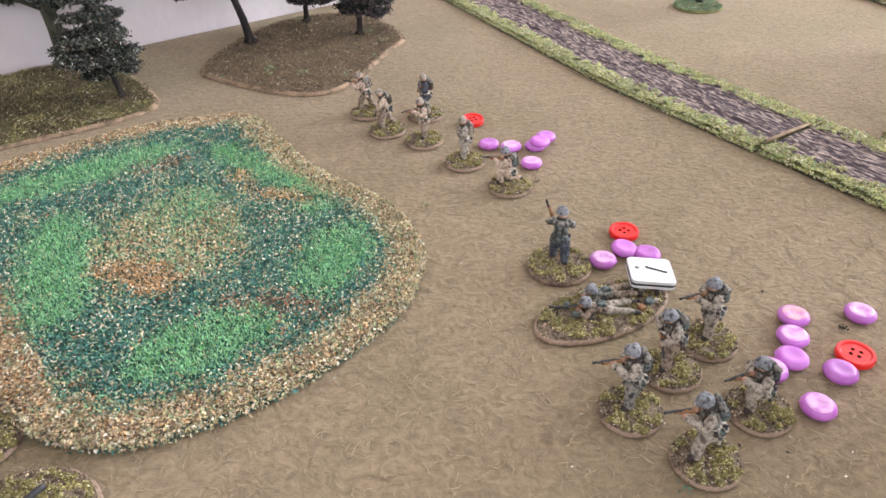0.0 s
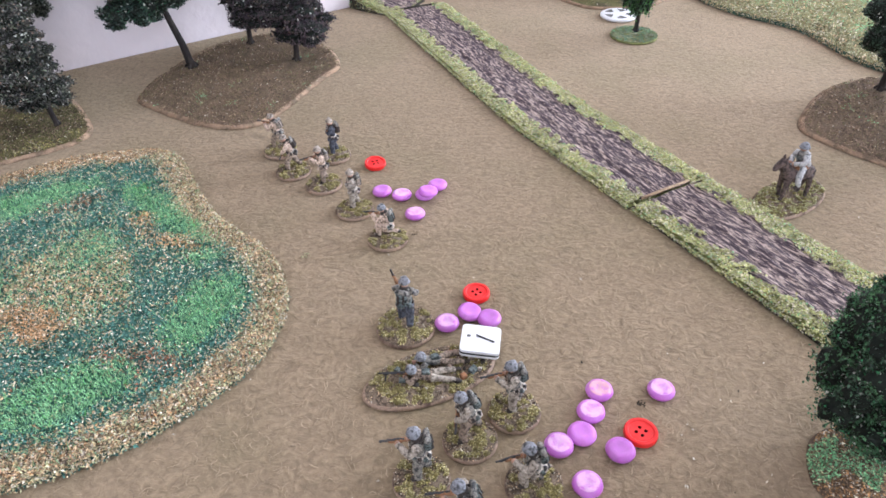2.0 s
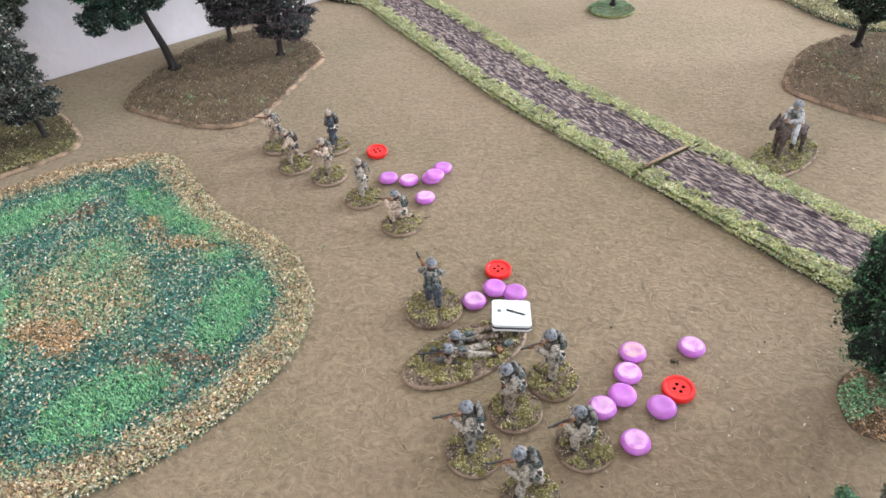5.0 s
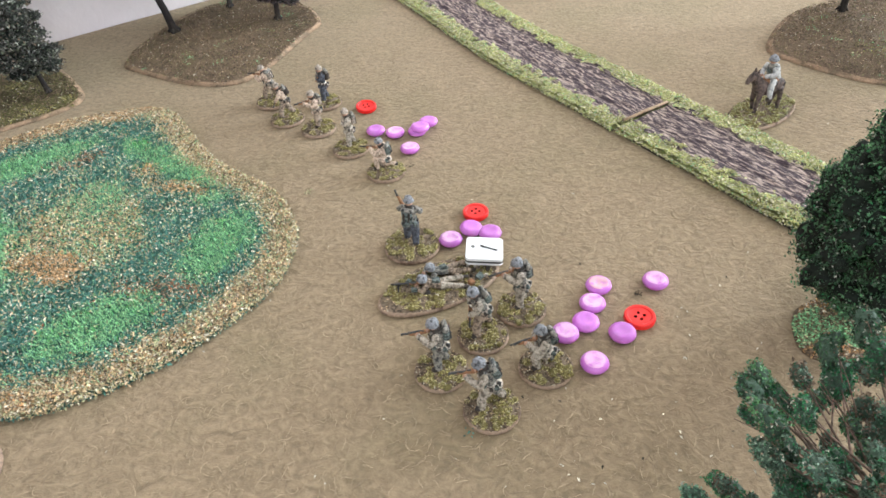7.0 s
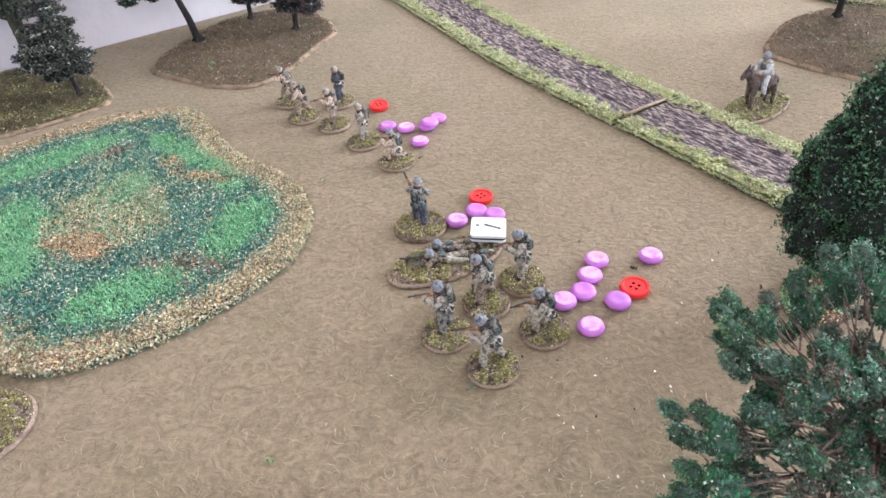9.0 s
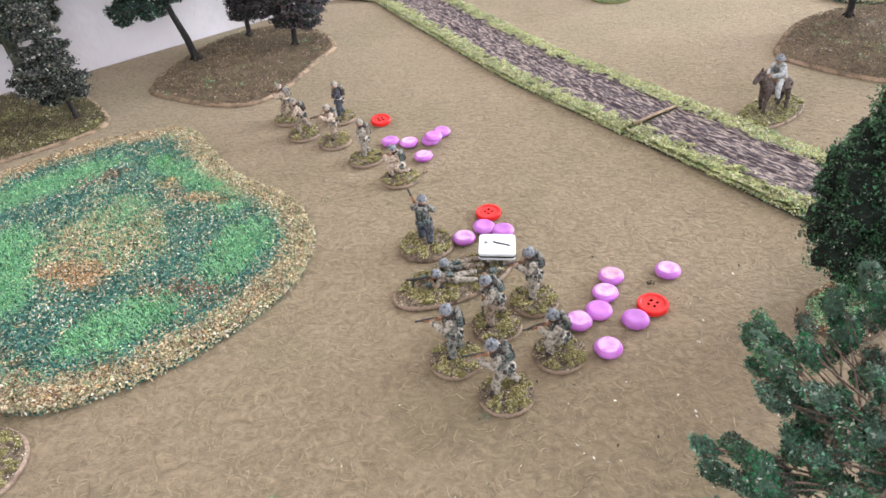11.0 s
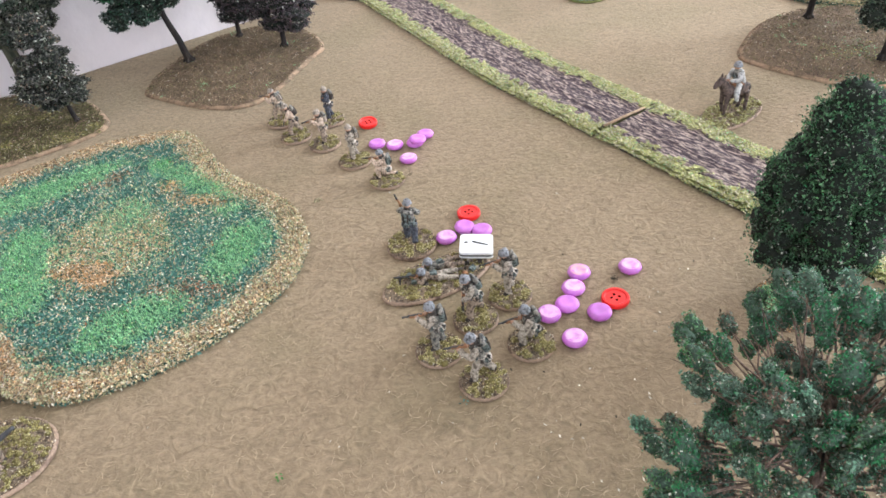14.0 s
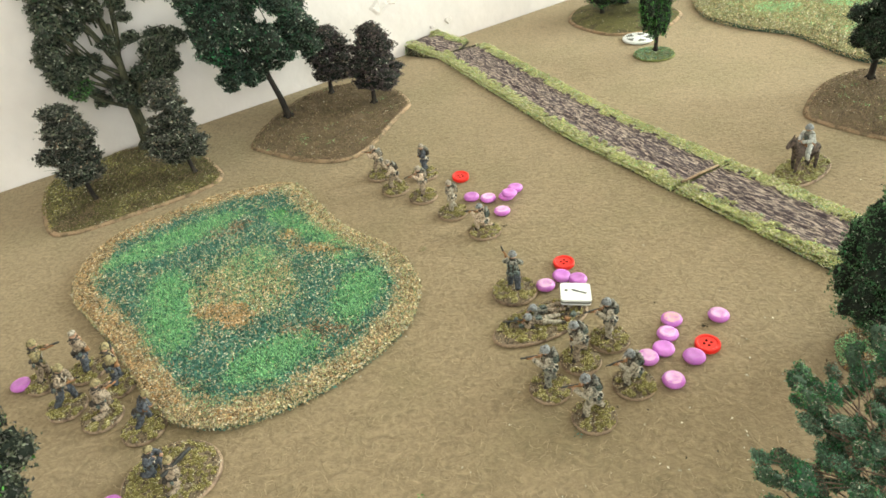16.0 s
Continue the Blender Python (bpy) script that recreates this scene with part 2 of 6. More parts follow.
# miniatures
M_SMOCK = mat("field_grey_paint", (0.30, 0.285, 0.25), rough=0.75, grain=2200, coarse=620, amount=0.4, bump=0.8, second=(0.046, 0.050, 0.053), sharp=0.10, share=0.52)
M_CLOTH = mat("pale_khaki_paint", (0.49, 0.435, 0.365), rough=0.75, grain=2200, coarse=620, amount=0.4, bump=0.8, second=(0.149, 0.127, 0.102), sharp=0.10, share=0.50)
M_BROWNC = mat("brown_smock_paint", (0.40, 0.315, 0.245), rough=0.75, grain=2200, coarse=620, amount=0.4, bump=0.8, second=(0.074, 0.056, 0.042), sharp=0.10, share=0.46)
M_CREAM = mat("cream_smock_paint", (0.66, 0.52, 0.41), rough=0.75, grain=2200, coarse=620, amount=0.4, bump=0.8, second=(0.155, 0.118, 0.087), sharp=0.10, share=0.36)
M_BLUE = mat("blue_grey_paint", (0.12, 0.13, 0.16), rough=0.75, grain=2200, coarse=620, amount=0.4, bump=0.8, second=(0.03, 0.033, 0.042), sharp=0.13, share=0.58)
M_HELMET = mat("netted_helmet_paint", (0.265, 0.275, 0.30), rough=0.7, grain=1400, coarse=640, amount=0.35, bump=0.9, second=(0.07, 0.075, 0.08), sharp=0.075, share=0.45)
M_CAP = mat("tan_grey_helmet_paint", (0.42, 0.36, 0.30), rough=0.7, grain=1400, coarse=640, amount=0.35, bump=0.9, second=(0.16, 0.135, 0.11), sharp=0.10)
M_KIT = mat("cream_bag_paint", (0.7, 0.65, 0.57), rough=0.75, grain=1600, coarse=640, amount=0.25, bump=0.4, second=(0.30, 0.26, 0.22))
M_TANCAP = mat("tan_olive_cap_paint", (0.33, 0.27, 0.15), rough=0.75, grain=1600, coarse=640, amount=0.3, bump=0.6, second=(0.10, 0.085, 0.05))
M_PACK = mat("pack_green_grey_paint", (0.17, 0.205, 0.195), rough=0.75, grain=2200, coarse=620, amount=0.4, bump=0.8, second=(0.031, 0.037, 0.036), sharp=0.10, share=0.55)
M_FLESH = mat("flesh_paint", (0.50, 0.30, 0.21), rough=0.65, grain=1200, coarse=400, amount=0.2, bump=0.2)
M_WOOD = mat("rifle_wood_paint", (0.31, 0.155, 0.075), rough=0.55, grain=1200, coarse=400, amount=0.25, bump=0.1)
M_METAL = mat("gunmetal_paint", (0.06, 0.06, 0.062), rough=0.45, grain=1200, coarse=400, amount=0.3, bump=0.1, metal=0.3)
M_BOOT = mat("dark_boot_paint", (0.055, 0.045, 0.04), rough=0.6, grain=1200, coarse=400, amount=0.3, bump=0.2)
M_EARTH = mat("drybrushed_base_grit", (0.25, 0.195, 0.14), grain=1800, coarse=500, amount=0.5, bump=0.8, second=(0.085, 0.062, 0.045))
M_RIM = mat("brown_base_rim", (0.36, 0.26, 0.19), rough=0.7, grain=900, coarse=150, amount=0.3, bump=0.2, second=(0.15, 0.10, 0.075))
B_MOSS = mat("base_moss", (0.40, 0.355, 0.14), island=0.5, bump=0)
B_STRAW = mat("base_straw_moss", (0.64, 0.58, 0.31), island=0.45, bump=0)
B_TUFT = mat("base_moss_foam", (0.21, 0.18, 0.065), grain=1800, coarse=500, amount=0.5, bump=0.9, second=(0.15, 0.125, 0.05))
M_HORSE = mat("dark_bay_horse_paint", (0.13, 0.095, 0.082), rough=0.65, grain=1200, coarse=520, amount=0.3, bump=0.3, second=(0.04, 0.03, 0.028))
M_LIGHT = mat("light_grey_paint", (0.52, 0.52, 0.51), rough=0.7, grain=1200, coarse=520, amount=0.25, bump=0.4, second=(0.22, 0.23, 0.24))

# ---- mesh helpers ----


class Build:
    """Collects vertices, faces and material slots for one mesh."""

    def __init__(self):
        self.v, self.f, self.m, self.slots = [], [], [], []
        self.smooth = []
        self.fine = 0.0

    def slot(self, material):
        if material not in self.slots:
            self.slots.append(material)
        return self.slots.index(material)

    def add(self, verts, faces, material, smooth=True):
        n, s = len(self.v), self.slot(material)
        self.v.extend([tuple(p) for p in verts])
        self.f.extend([tuple(i + n for i in f) for f in faces])
        self.m.extend([s] * len(faces))
        self.smooth.extend([smooth] * len(faces))

    def tube(self, points, radii, material, sides=8, squash=1.0, cap=True):
        """A tapered tube through the points, with rounded ends when capped."""
        pts, radii = [Vector(p) for p in points], list(radii)
        if self.fine:
            pts, radii, sides = *self.denser(pts, radii), max(sides, 11)
        rings = []
        up = Vector((0, 0, 1))
        for i, p in enumerate(pts):
            d = (pts[min(i + 1, len(pts) - 1)] - pts[max(i - 1, 0)]).normalized()
            side = d.cross(up if abs(d.z) < 0.92 else Vector((1, 0, 0))).normalized()
            over = side.cross(d).normalized()
            rings.append([p + side * math.cos(a) * radii[i] + over * math.sin(a) * radii[i] * squash
                          for a in (2 * math.pi * k / sides for k in range(sides))])
        verts = [q for r in rings for q in r]
        faces = []
        for i in range(len(rings) - 1):
            for k in range(sides):
                a, b = i * sides + k, i * sides + (k + 1) % sides
                faces.append((a, b, b + sides, a + sides))
        if cap:
            d0, d1 = (pts[0] - pts[1]).normalized(), (pts[-1] - pts[-2]).normalized()
            verts += [pts[0] + d0 * radii[0] * 0.5, pts[-1] + d1 * radii[-1] * 0.5]
            c0, c1, last = len(verts) - 2, len(verts) - 1, (len(rings) - 1) * sides
            for k in range(sides):
                faces.append((c0, (k + 1) % sides, k))
                faces.append((c1, last + k, last + (k + 1) % sides))
        self.add(verts, faces, material)

    def denser(self, pts, radii):
        """More rings along a tube, no further apart than self.fine, rounding its bends."""
        out, rad = [], []
        for i in range(len(pts) - 1):
            a, b, c, d = pts[max(i - 1, 0)], pts[i], pts[i + 1], pts[min(i + 2, len(pts) - 1)]
            n = max(1, min(9, int((c - b).length / self.fine)))
            for k in range(n):
                t = k / n
                p = 0.5 * (2 * b + (c - a) * t + (2 * a - 5 * b + 4 * c - d) * t * t + (3 * b - a - 3 * c + d) * t ** 3)
                out.append(p.lerp(b.lerp(c, t), 0.5))
                rad.append(radii[i] * (1 - t) + radii[i + 1] * t)
        return out + [pts[-1]], rad + [radii[-1]]

    def lathe(self, profile, material, sides=24, centre=(0, 0, 0), smooth=True, turn=None, caps=(True, True)):
        """A solid of revolution about z from (radius, height) pairs; ends on the axis are closed."""
        verts, faces = [], []
        c = Vector(centre)
        for r, z in profile:
            for k in range(sides):
                a = 2 * math.pi * k / sides
                p = Vector((r * math.cos(a), r * math.sin(a), z))
                verts.append((turn @ p if turn else p) + c)
        for i in range(len(profile) - 1):
            for k in range(sides):
                a, b = i * sides + k, i * sides + (k + 1) % sides
                faces.append((a, b, b + sides, a + sides))
        if caps[0]:
            faces.append(tuple(range(sides))[::-1])
        if caps[1]:
            faces.append(tuple(range((len(profile) - 1) * sides, len(profile) * sides)))
        self.add(verts, faces, material, smooth)

    def ball(self, centre, radii, material, turn=None, rings=6, sides=10):
        """A closed ellipsoid."""
        c = Vector(centre)
        verts, faces = [], []
        for i in range(1, rings):
            t = math.pi * i / rings
            for k in range(sides):
                a = 2 * math.pi * k / sides
                p = Vector((radii[0] * math.sin(t) * math.cos(a), radii[1] * math.sin(t) * math.sin(a), radii[2] * math.cos(t)))
                verts.append((turn @ p if turn else p) + c)
        for i in range(rings - 2):
            for k in range(sides):
                a, b = i * sides + k, i * sides + (k + 1) % sides
                faces.append((b, a, a + sides, b + sides))
        for s, row in ((1, 0), (-1, (rings - 2) * sides)):
            p = Vector((0, 0, s * radii[2]))
            verts.append((turn @ p if turn else p) + c)
            for k in range(sides):
                f = (len(verts) - 1, row + k, row + (k + 1) % sides)
                faces.append(f if s > 0 else f[::-1])
        self.add(verts, faces, material)

    def lump(self, centre, radii, material, turn, shape, rings=9, sides=13):
        """A closed, uneven clod."""
        c = Vector(centre)
        verts, faces = [], []
        for i in range(rings + 1):
            t = math.pi * i / rings
            for k in range(sides if 0 < i < rings else 1):
                a = 2 * math.pi * k / sides
                d = Vector((math.sin(t) * math.cos(a), math.sin(t) * math.sin(a), math.cos(t)))
                p = Vector((d.x * radii[0], d.y * radii[1], d.z * radii[2])) * shape(d, c)
                verts.append((turn @ p if turn else p) + c)
        for i in range(rings - 2):
            for k in range(sides):
                p, q = 1 + i * sides + k, 1 + i * sides + (k + 1) % sides
                faces.append((q, p, p + sides, q + sides))
        last = len(verts) - 1
        for k in range(sides):
            faces.append((0, 1 + k, 1 + (k + 1) % sides))
            faces.append((last, last - sides + (k + 1) % sides, last - sides + k))
        self.add(verts, faces, material)

    def box(self, centre, size, material, turn=None, bevel=0.12):
        """A box with its edges cut off."""
        bm = bmesh.new()
        bmesh.ops.create_cube(bm, size=1.0)
        for v in bm.verts:
            v.co = Vector((v.co.x * size[0], v.co.y * size[1], v.co.z * size[2]))
        if bevel:
            bmesh.ops.bevel(bm, geom=bm.edges[:], offset=bevel * min(size), segments=1, affect="EDGES")
        bm.verts.index_update()
        c = Vector(centre)
        self.add([(turn @ v.co if turn else v.co) + c for v in bm.verts], [[v.index for v in f.verts] for f in bm.faces], material, False)
        bm.free()

    def flakes(self, places, sizes, materials, tilt=0.6, long=1.0, normals=None):
        """Loose bits: a small folded quad at each place."""
        for p, s, m in zip(places, sizes, materials):
            a = random.uniform(0, 2 * math.pi)
            x = Vector((math.cos(a), math.sin(a), random.uniform(-tilt, tilt))).normalized()
            y = x.cross(Vector((random.uniform(-tilt, tilt), random.uniform(-tilt, tilt), 1.0))).normalized()
            n = x.cross(y)
            p = Vector(p)
            h = s * random.uniform(0.2, 0.5)
            self.add((p - x * s * long, p - y * s * 0.6 - n * h, p + x * s * long, p + y * s * 0.6 - n * h), ((0, 1, 2, 3),), m, False)

    def mesh(self, name):
        me = bpy.data.meshes.new(name)
        me.from_pydata(self.v, [], self.f)
        for m in self.slots:
            me.materials.append(m)
        me.polygons.foreach_set("material_index", self.m)
        me.polygons.foreach_set("use_smooth", self.smooth)
        me.update()
        return me


def part(name, data, parent=None, label="", kind=""):
    """Links a Build or a mesh as one object, under its parent when there is one."""
    ob = new(name, data.mesh(name) if isinstance(data, Build) else data)
    if parent:
        ob.parent = parent
    return tagged(ob, label, kind=kind)


def thing(name, label, category, at=(0, 0, 0), turn=0.0, group="", kind=""):
    ob = new(name)
    ob.empty_display_size = 0.01
    ob.matrix_basis = pose(*at, 0, 0, turn)
    return tagged(ob, label, category, group, kind)


def closed_curve(points, steps=5):
    """A smooth closed outline through a few corner points."""
    pts, out = [Vector((x, y)) for x, y in points], []
    n = len(pts)
    for i in range(n):
        a, b, c, d = pts[i - 1], pts[i], pts[(i + 1) % n], pts[(i + 2) % n]
        for s in range(steps):
            t = s / steps
            out.append(0.5 * (2 * b + (c - a) * t + (2 * a - 5 * b + 4 * c - d) * t * t + (3 * b - a - 3 * c + d) * t ** 3))
    return out


def inside(p, ring):
    hit, j = False, len(ring) - 1
    for i in range(len(ring)):
        a, b = ring[i], ring[j]
        if (a.y > p[1]) != (b.y > p[1]) and p[0] < (b.x - a.x) * (p[1] - a.y) / (b.y - a.y) + a.x:
            hit = not hit
        j = i
    return hit


def edge_distance(p, ring):
    q = Vector((p[0], p[1]))
    best = 9.0
    for i in range(len(ring)):
        a, b = ring[i - 1], ring[i]
        d = b - a
        t = max(0.0, min(1.0, (q - a).dot(d) / max(d.length_squared, 1e-12)))
        best = min(best, (q - a - d * t).length)
    return best


def slab(ring, z0, z1, top, side, inset=0.0, wobble=0.0, grow=0.0):
    """A flat board with a sloping edge; the top may be gently uneven and mounded towards the middle."""
    b = Build()
    n = len(ring)
    mid = sum(ring, Vector((0, 0))) / n
    low = [(p.x, p.y, z0) for p in ring]
    high = []
    for p in ring:
        d = (mid - p).normalized() * inset
        high.append((p.x + d.x, p.y + d.y, z1))
    b.add(low + high, [(i, (i + 1) % n, (i + 1) % n + n, i + n) for i in range(n)] + [tuple(range(n))[::-1]], side)
    verts, faces, loops = [], [], 7
    for k in range(loops):
        s = 1 - k / loops
        for h in high:
            x, y = mid.x + (h[0] - mid.x) * s, mid.y + (h[1] - mid.y) * s
            lift = 0 if k == 0 else wobble * noise.noise((x * 60, y * 60, 3.0)) + grow * (1 - s * s)
            verts.append((x, y, z1 + lift))
    for k in range(loops - 1):
        for i in range(n):
            j = (i + 1) % n
            faces.append((k * n + i, k * n + j, (k + 1) * n + j, (k + 1) * n + i))
    verts.append((mid.x, mid.y, z1 + grow))
    for i in range(n):
        faces.append(((loops - 1) * n + i, (loops - 1) * n + (i + 1) % n, len(verts) - 1))
    b.add(verts, faces, top)
    return b


def fbm(x, y, scale, seed=0.0):
    return noise.noise((x * scale, y * scale, seed)) + 0.5 * noise.noise((x * scale * 2.1, y * scale * 2.1, seed + 5))


# ---- the room ----


def quad_wall(name, corners, thick, material, hole=None):
    """A wall from its lower corners; hole: fractions along and heights of an opening."""
    (a, b), (z0, z1) = corners
    d = (b - a).normalized()
    nrm = Vector((d.y, -d.x, 0)) * thick
    length = (b - a).length
    b_ = Build()

    def block(s0, s1, h0, h1):
        p = [a + d * s0, a + d * s1, a + d * s1 + nrm, a + d * s0 + nrm]
        b_.add([(q.x, q.y, h) for h in (h0, h1) for q in p], [(0, 3, 2, 1), (4, 5, 6, 7), (0, 1, 5, 4), (1, 2, 6, 5), (2, 3, 7, 6), (3, 0, 4, 7)], material, False)
    if hole:
        s0, s1, h0, h1 = hole
        block(0, s0, z0, z1)
        block(s1, length, z0, z1)
        block(s0, s1, z0, h0)
        block(s0, s1, h1, z1)
    else:
        block(0, length, z0, z1)
    return tagged(part(name, b_), kind="structure")


UMIN, UMAX, VMAX = -1.6, WINDOW_U, BACK_V
wall_span = (FLOOR_Z, CEIL_Z)
wall_north = tagged(quad_wall("wall_north", ((room(UMAX, 0), room(UMIN, 0)), wall_span), 0.12, PLASTER), "uneven white plastered wall behind the table", "wall")
for k, (u, z, r) in enumerate(((-0.028, 0.070, 0.012), (-0.009, 0.072, 0.007), (0.071, 0.027, 0.005), (0.045, 0.024, 0.003))):
    b = Build()
    ring = [room(u + math.cos(a) * r * (1.2 + 0.7 * noise.noise((a, k, 1))), 0.0003, z + math.sin(a) * r * (0.7 + 0.7 * noise.noise((a, k, 5)))) for a in (i * 0.3307 for i in range(19))]
    top = [p.lerp(room(u, 0.0003, z), 0.35) + V * (0.0016 + 0.0012 * noise.noise((i * 0.7, k, 2))) for i, p in enumerate(ring)]
    b.add(ring + top + [room(u, 0.0014, z)], [(i, (i + 1) % 19, 19 + (i + 1) % 19, 19 + i) for i in range(19)] + [(19 + i, 19 + (i + 1) % 19, 38) for i in range(19)], PLASTER, False)
    part("plaster_flake", b, wall_north, "raised flake of old plaster")
tagged(quad_wall("wall_west", ((room(UMIN, 0), room(UMIN, VMAX)), wall_span), 0.12, ROOM_WHITE), "plain white painted wall", "wall")
# the south opening is made up, to hold the rear fill lamp
tagged(quad_wall("wall_south", ((room(UMIN, VMAX), room(UMAX, VMAX)), wall_span), 0.12, ROOM_WHITE,
                 (BACK_U0 - UMIN, BACK_U1 - UMIN, BACK_Z0, BACK_Z1)), "plain white painted wall with an assumed window opening", "wall")
tagged(quad_wall("wall_east", ((room(UMAX, VMAX), room(UMAX, 0)), wall_span), 0.12, ROOM_WHITE,
                 (VMAX - WINDOW_V1, VMAX - WINDOW_V0, WINDOW_Z0, WINDOW_Z1)), "plain white painted wall with an assumed window opening", "wall")


def sheet(name, z0, z1, u0, u1, v0, v1, material, label, category):
    b = Build()
    p = [room(u0, v0), room(u1, v0), room(u1, v1), room(u0, v1)]
    b.add([(q.x, q.y, z) for z in (z0, z1) for q in p], [(0, 1, 2, 3), (7, 6, 5, 4), (1, 0, 4, 5), (2, 1, 5, 6), (3, 2, 6, 7), (0, 3, 7, 4)], material, False)
    return tagged(part(name, b), label, category, kind="structure")


sheet("floor", FLOOR_Z - 0.05, FLOOR_Z, UMIN, UMAX, 0, VMAX, BOARDS, "plain brown boarded floor", "floor")
sheet("ceiling", CEIL_Z, CEIL_Z + 0.1, UMIN - 0.1, UMAX + 0.1, -0.1, VMAX + 0.1, ROOM_WHITE, "plain white ceiling", "ceiling")

# the gaming table: a board on legs, under the cloth
TU0, TU1, TV1 = -0.85, 1.10, 1.20
table = thing("table", "plain wooden table under the brown cloth", "table")
b = Build()
p = [room(TU0, 0.004), room(TU1, 0.004), room(TU1, TV1), room(TU0, TV1)]
b.add([(q.x, q.y, z) for z in (-0.032, -0.002) for q in p], [(0, 1, 2, 3), (7, 6, 5, 4), (1, 0, 4, 5), (2, 1, 5, 6), (3, 2, 6, 7), (0, 3, 7, 4)], PINE, False)
part("tabletop", b, table)
for u, v in ((TU0 + 0.08, 0.08), (TU1 - 0.08, 0.08), (TU0 + 0.08, TV1 - 0.08), (TU1 - 0.08, TV1 - 0.08)):
    b = Build()
    q = room(u, v)
    b.box((q.x, q.y, (FLOOR_Z - 0.032) / 2), (0.06, 0.06, -0.032 - FLOOR_Z), PINE, bevel=0.05)
    part("leg", b, table)


def ground_sheet():
    b = Build()
    nu, nv = 130, 84
    verts = []
    for j in range(nv + 1):
        for i in range(nu + 1):
            q = room(TU0 + (TU1 - TU0) * i / nu, 0.002 + (TV1 - 0.002) * j / nv)
            verts.append((q.x, q.y, 0.0004 * noise.noise((q.x * 9, q.y * 9, 0))))
    w = nu + 1
    faces = [(j * w + i, (j + 1) * w + i, (j + 1) * w + i + 1, j * w + i + 1) for j in range(nv) for i in range(nu)]
    b.add(verts, faces, CLOTH)
    n = len(verts)
    b.add([(v[0], v[1], v[2] - 0.002) for v in verts], [f[::-1] for f in faces], CLOTH)
    return b


ground = tagged(part("ground", ground_sheet()), "olive-brown brushed fleece cloth covering the table", "ground", kind="structure")


# ---- scenery on the cloth ----


def field_mat(label, ring, layers, flakes, blades, tall=0.0054, seed=1, edge=0.0165, coarse=1.0, pale=False):
    """A flexible scatter mat: felt backing, loose flock in patches of colour and standing static grass."""
    rnd = random.Random(seed)
    mid = sum(ring, Vector((0, 0))) / len(ring)
    ring = [p + (p - mid).normalized() * 0.0005 for p in ring]
    root = thing("field_mat", label, "terrain mat")
    part("backing", slab(ring, 0.0004, tall - 0.0008, F_SWARD if pale else MAT_TEAL, MAT_TEAL, 0.001, 0.0005), root, "dark teal felt backing")
    xs, ys = [p.x for p in ring], [p.y for p in ring]
    known = {}

    def rim(x, y):
        """Distance inwards from the cut edge, to the nearest 2 mm cell; negative outside."""
        key = (round(x * 500), round(y * 500))
        if key not in known:
            c = (key[0] / 500, key[1] / 500)
            known[key] = edge_distance(c, ring) * (1 if inside(c, ring) else -1)
        return known[key]

    def colour(x, y):
        jx, jy = x + 0.006 * fbm(x, y, 90, seed) + rnd.gauss(0, 0.0034), y + 0.006 * fbm(x, y, 90, seed + 9) + rnd.gauss(0, 0.0034)
        r = rnd.random()
        if rim(jx, jy) < edge:
            if pale:
                return F_SAGE if r < 0.42 else F_PALE if r < 0.52 else F_OLIVE if r < 0.66 else F_SWARD if r < 0.78 else F_BROWN if r < 0.86 else F_TAN
            # F_DARK bits here paint the shaded gaps between the edging flakes
            if fbm(x, y, 35, 4.0) + 2.2 * (mid.x - x) / 0.14 > 0.0:
                return F_ORANGE if r < 0.22 else F_TAN if r < 0.60 else F_PALE if r < 0.70 else F_BROWN if r < 0.85 else F_DARK if r < 0.92 else F_OLIVE
            return F_TAN if r < 0.38 else F_OLIVE if r < 0.60 else F_PALE if r < 0.70 else F_GREEN if r < 0.73 else F_BROWN if r < 0.86 else F_DARK if r < 0.93 else F_ORANGE
        for kind, cx, cy, rx, ry, ang in layers:
            ca, sa = math.cos(radians(ang)), math.sin(radians(ang))
            ux, uy = ((jx - cx) * ca + (jy - cy) * sa) / rx, (-(jx - cx) * sa + (jy - cy) * ca) / ry
            if ux * ux + uy * uy < 1:
                if kind == "green":
                    return F_GREEN if r < 0.84 else F_OLIVE if r < 0.89 else F_BRIGHT if r < 0.95 else F_TEAL
                if kind == "turf":
                    return F_GREEN if r < 0.52 else F_OLIVE if r < 0.74 else F_TAN if r < 0.86 else F_TEAL
                if kind == "mint":
                    return F_MINT if r < 0.86 else F_GREEN
                if kind == "bright":
                    return F_BRIGHT if r < 0.9 else F_GREEN
                if kind == "tan":
                    return F_TAN if r < 0.26 else F_OLIVE if r < 0.44 else F_GREEN if r < 0.68 else F_PALE if r < 0.78 else F_ORANGE if r < 0.90 else F_TEAL
                if kind == "russet":
                    return F_RUSSET if r < 0.24 else F_TEAL if r < 0.58 else F_BROWN if r < 0.78 else F_PALE if r < 0.88 else F_TAN
                return F_ORANGE if r < 0.5 else F_TAN if r < 0.9 else F_PALE
        if pale:
            return F_SAGE if r < 0.44 else F_PALE if r < 0.51 else F_MINT if r < 0.61 else F_SWARD if r < 0.76 else F_TAN if r < 0.90 else F_OLIVE
        if fbm(x, y, 60, 11.0) > 0.12:
            return F_TEAL if r < 0.52 else F_TAN if r < 0.61 else F_RUSSET if r < 0.66 else F_OLIVE if r < 0.77 else F_PALE if r < 0.86 else F_GREEN
        return F_TEAL if r < 0.75 else F_PALE if r < 0.84 else F_OLIVE if r < 0.88 else F_TAN if r < 0.93 else F_GREEN

    flock, grass = Build(), Build()
    made = 0
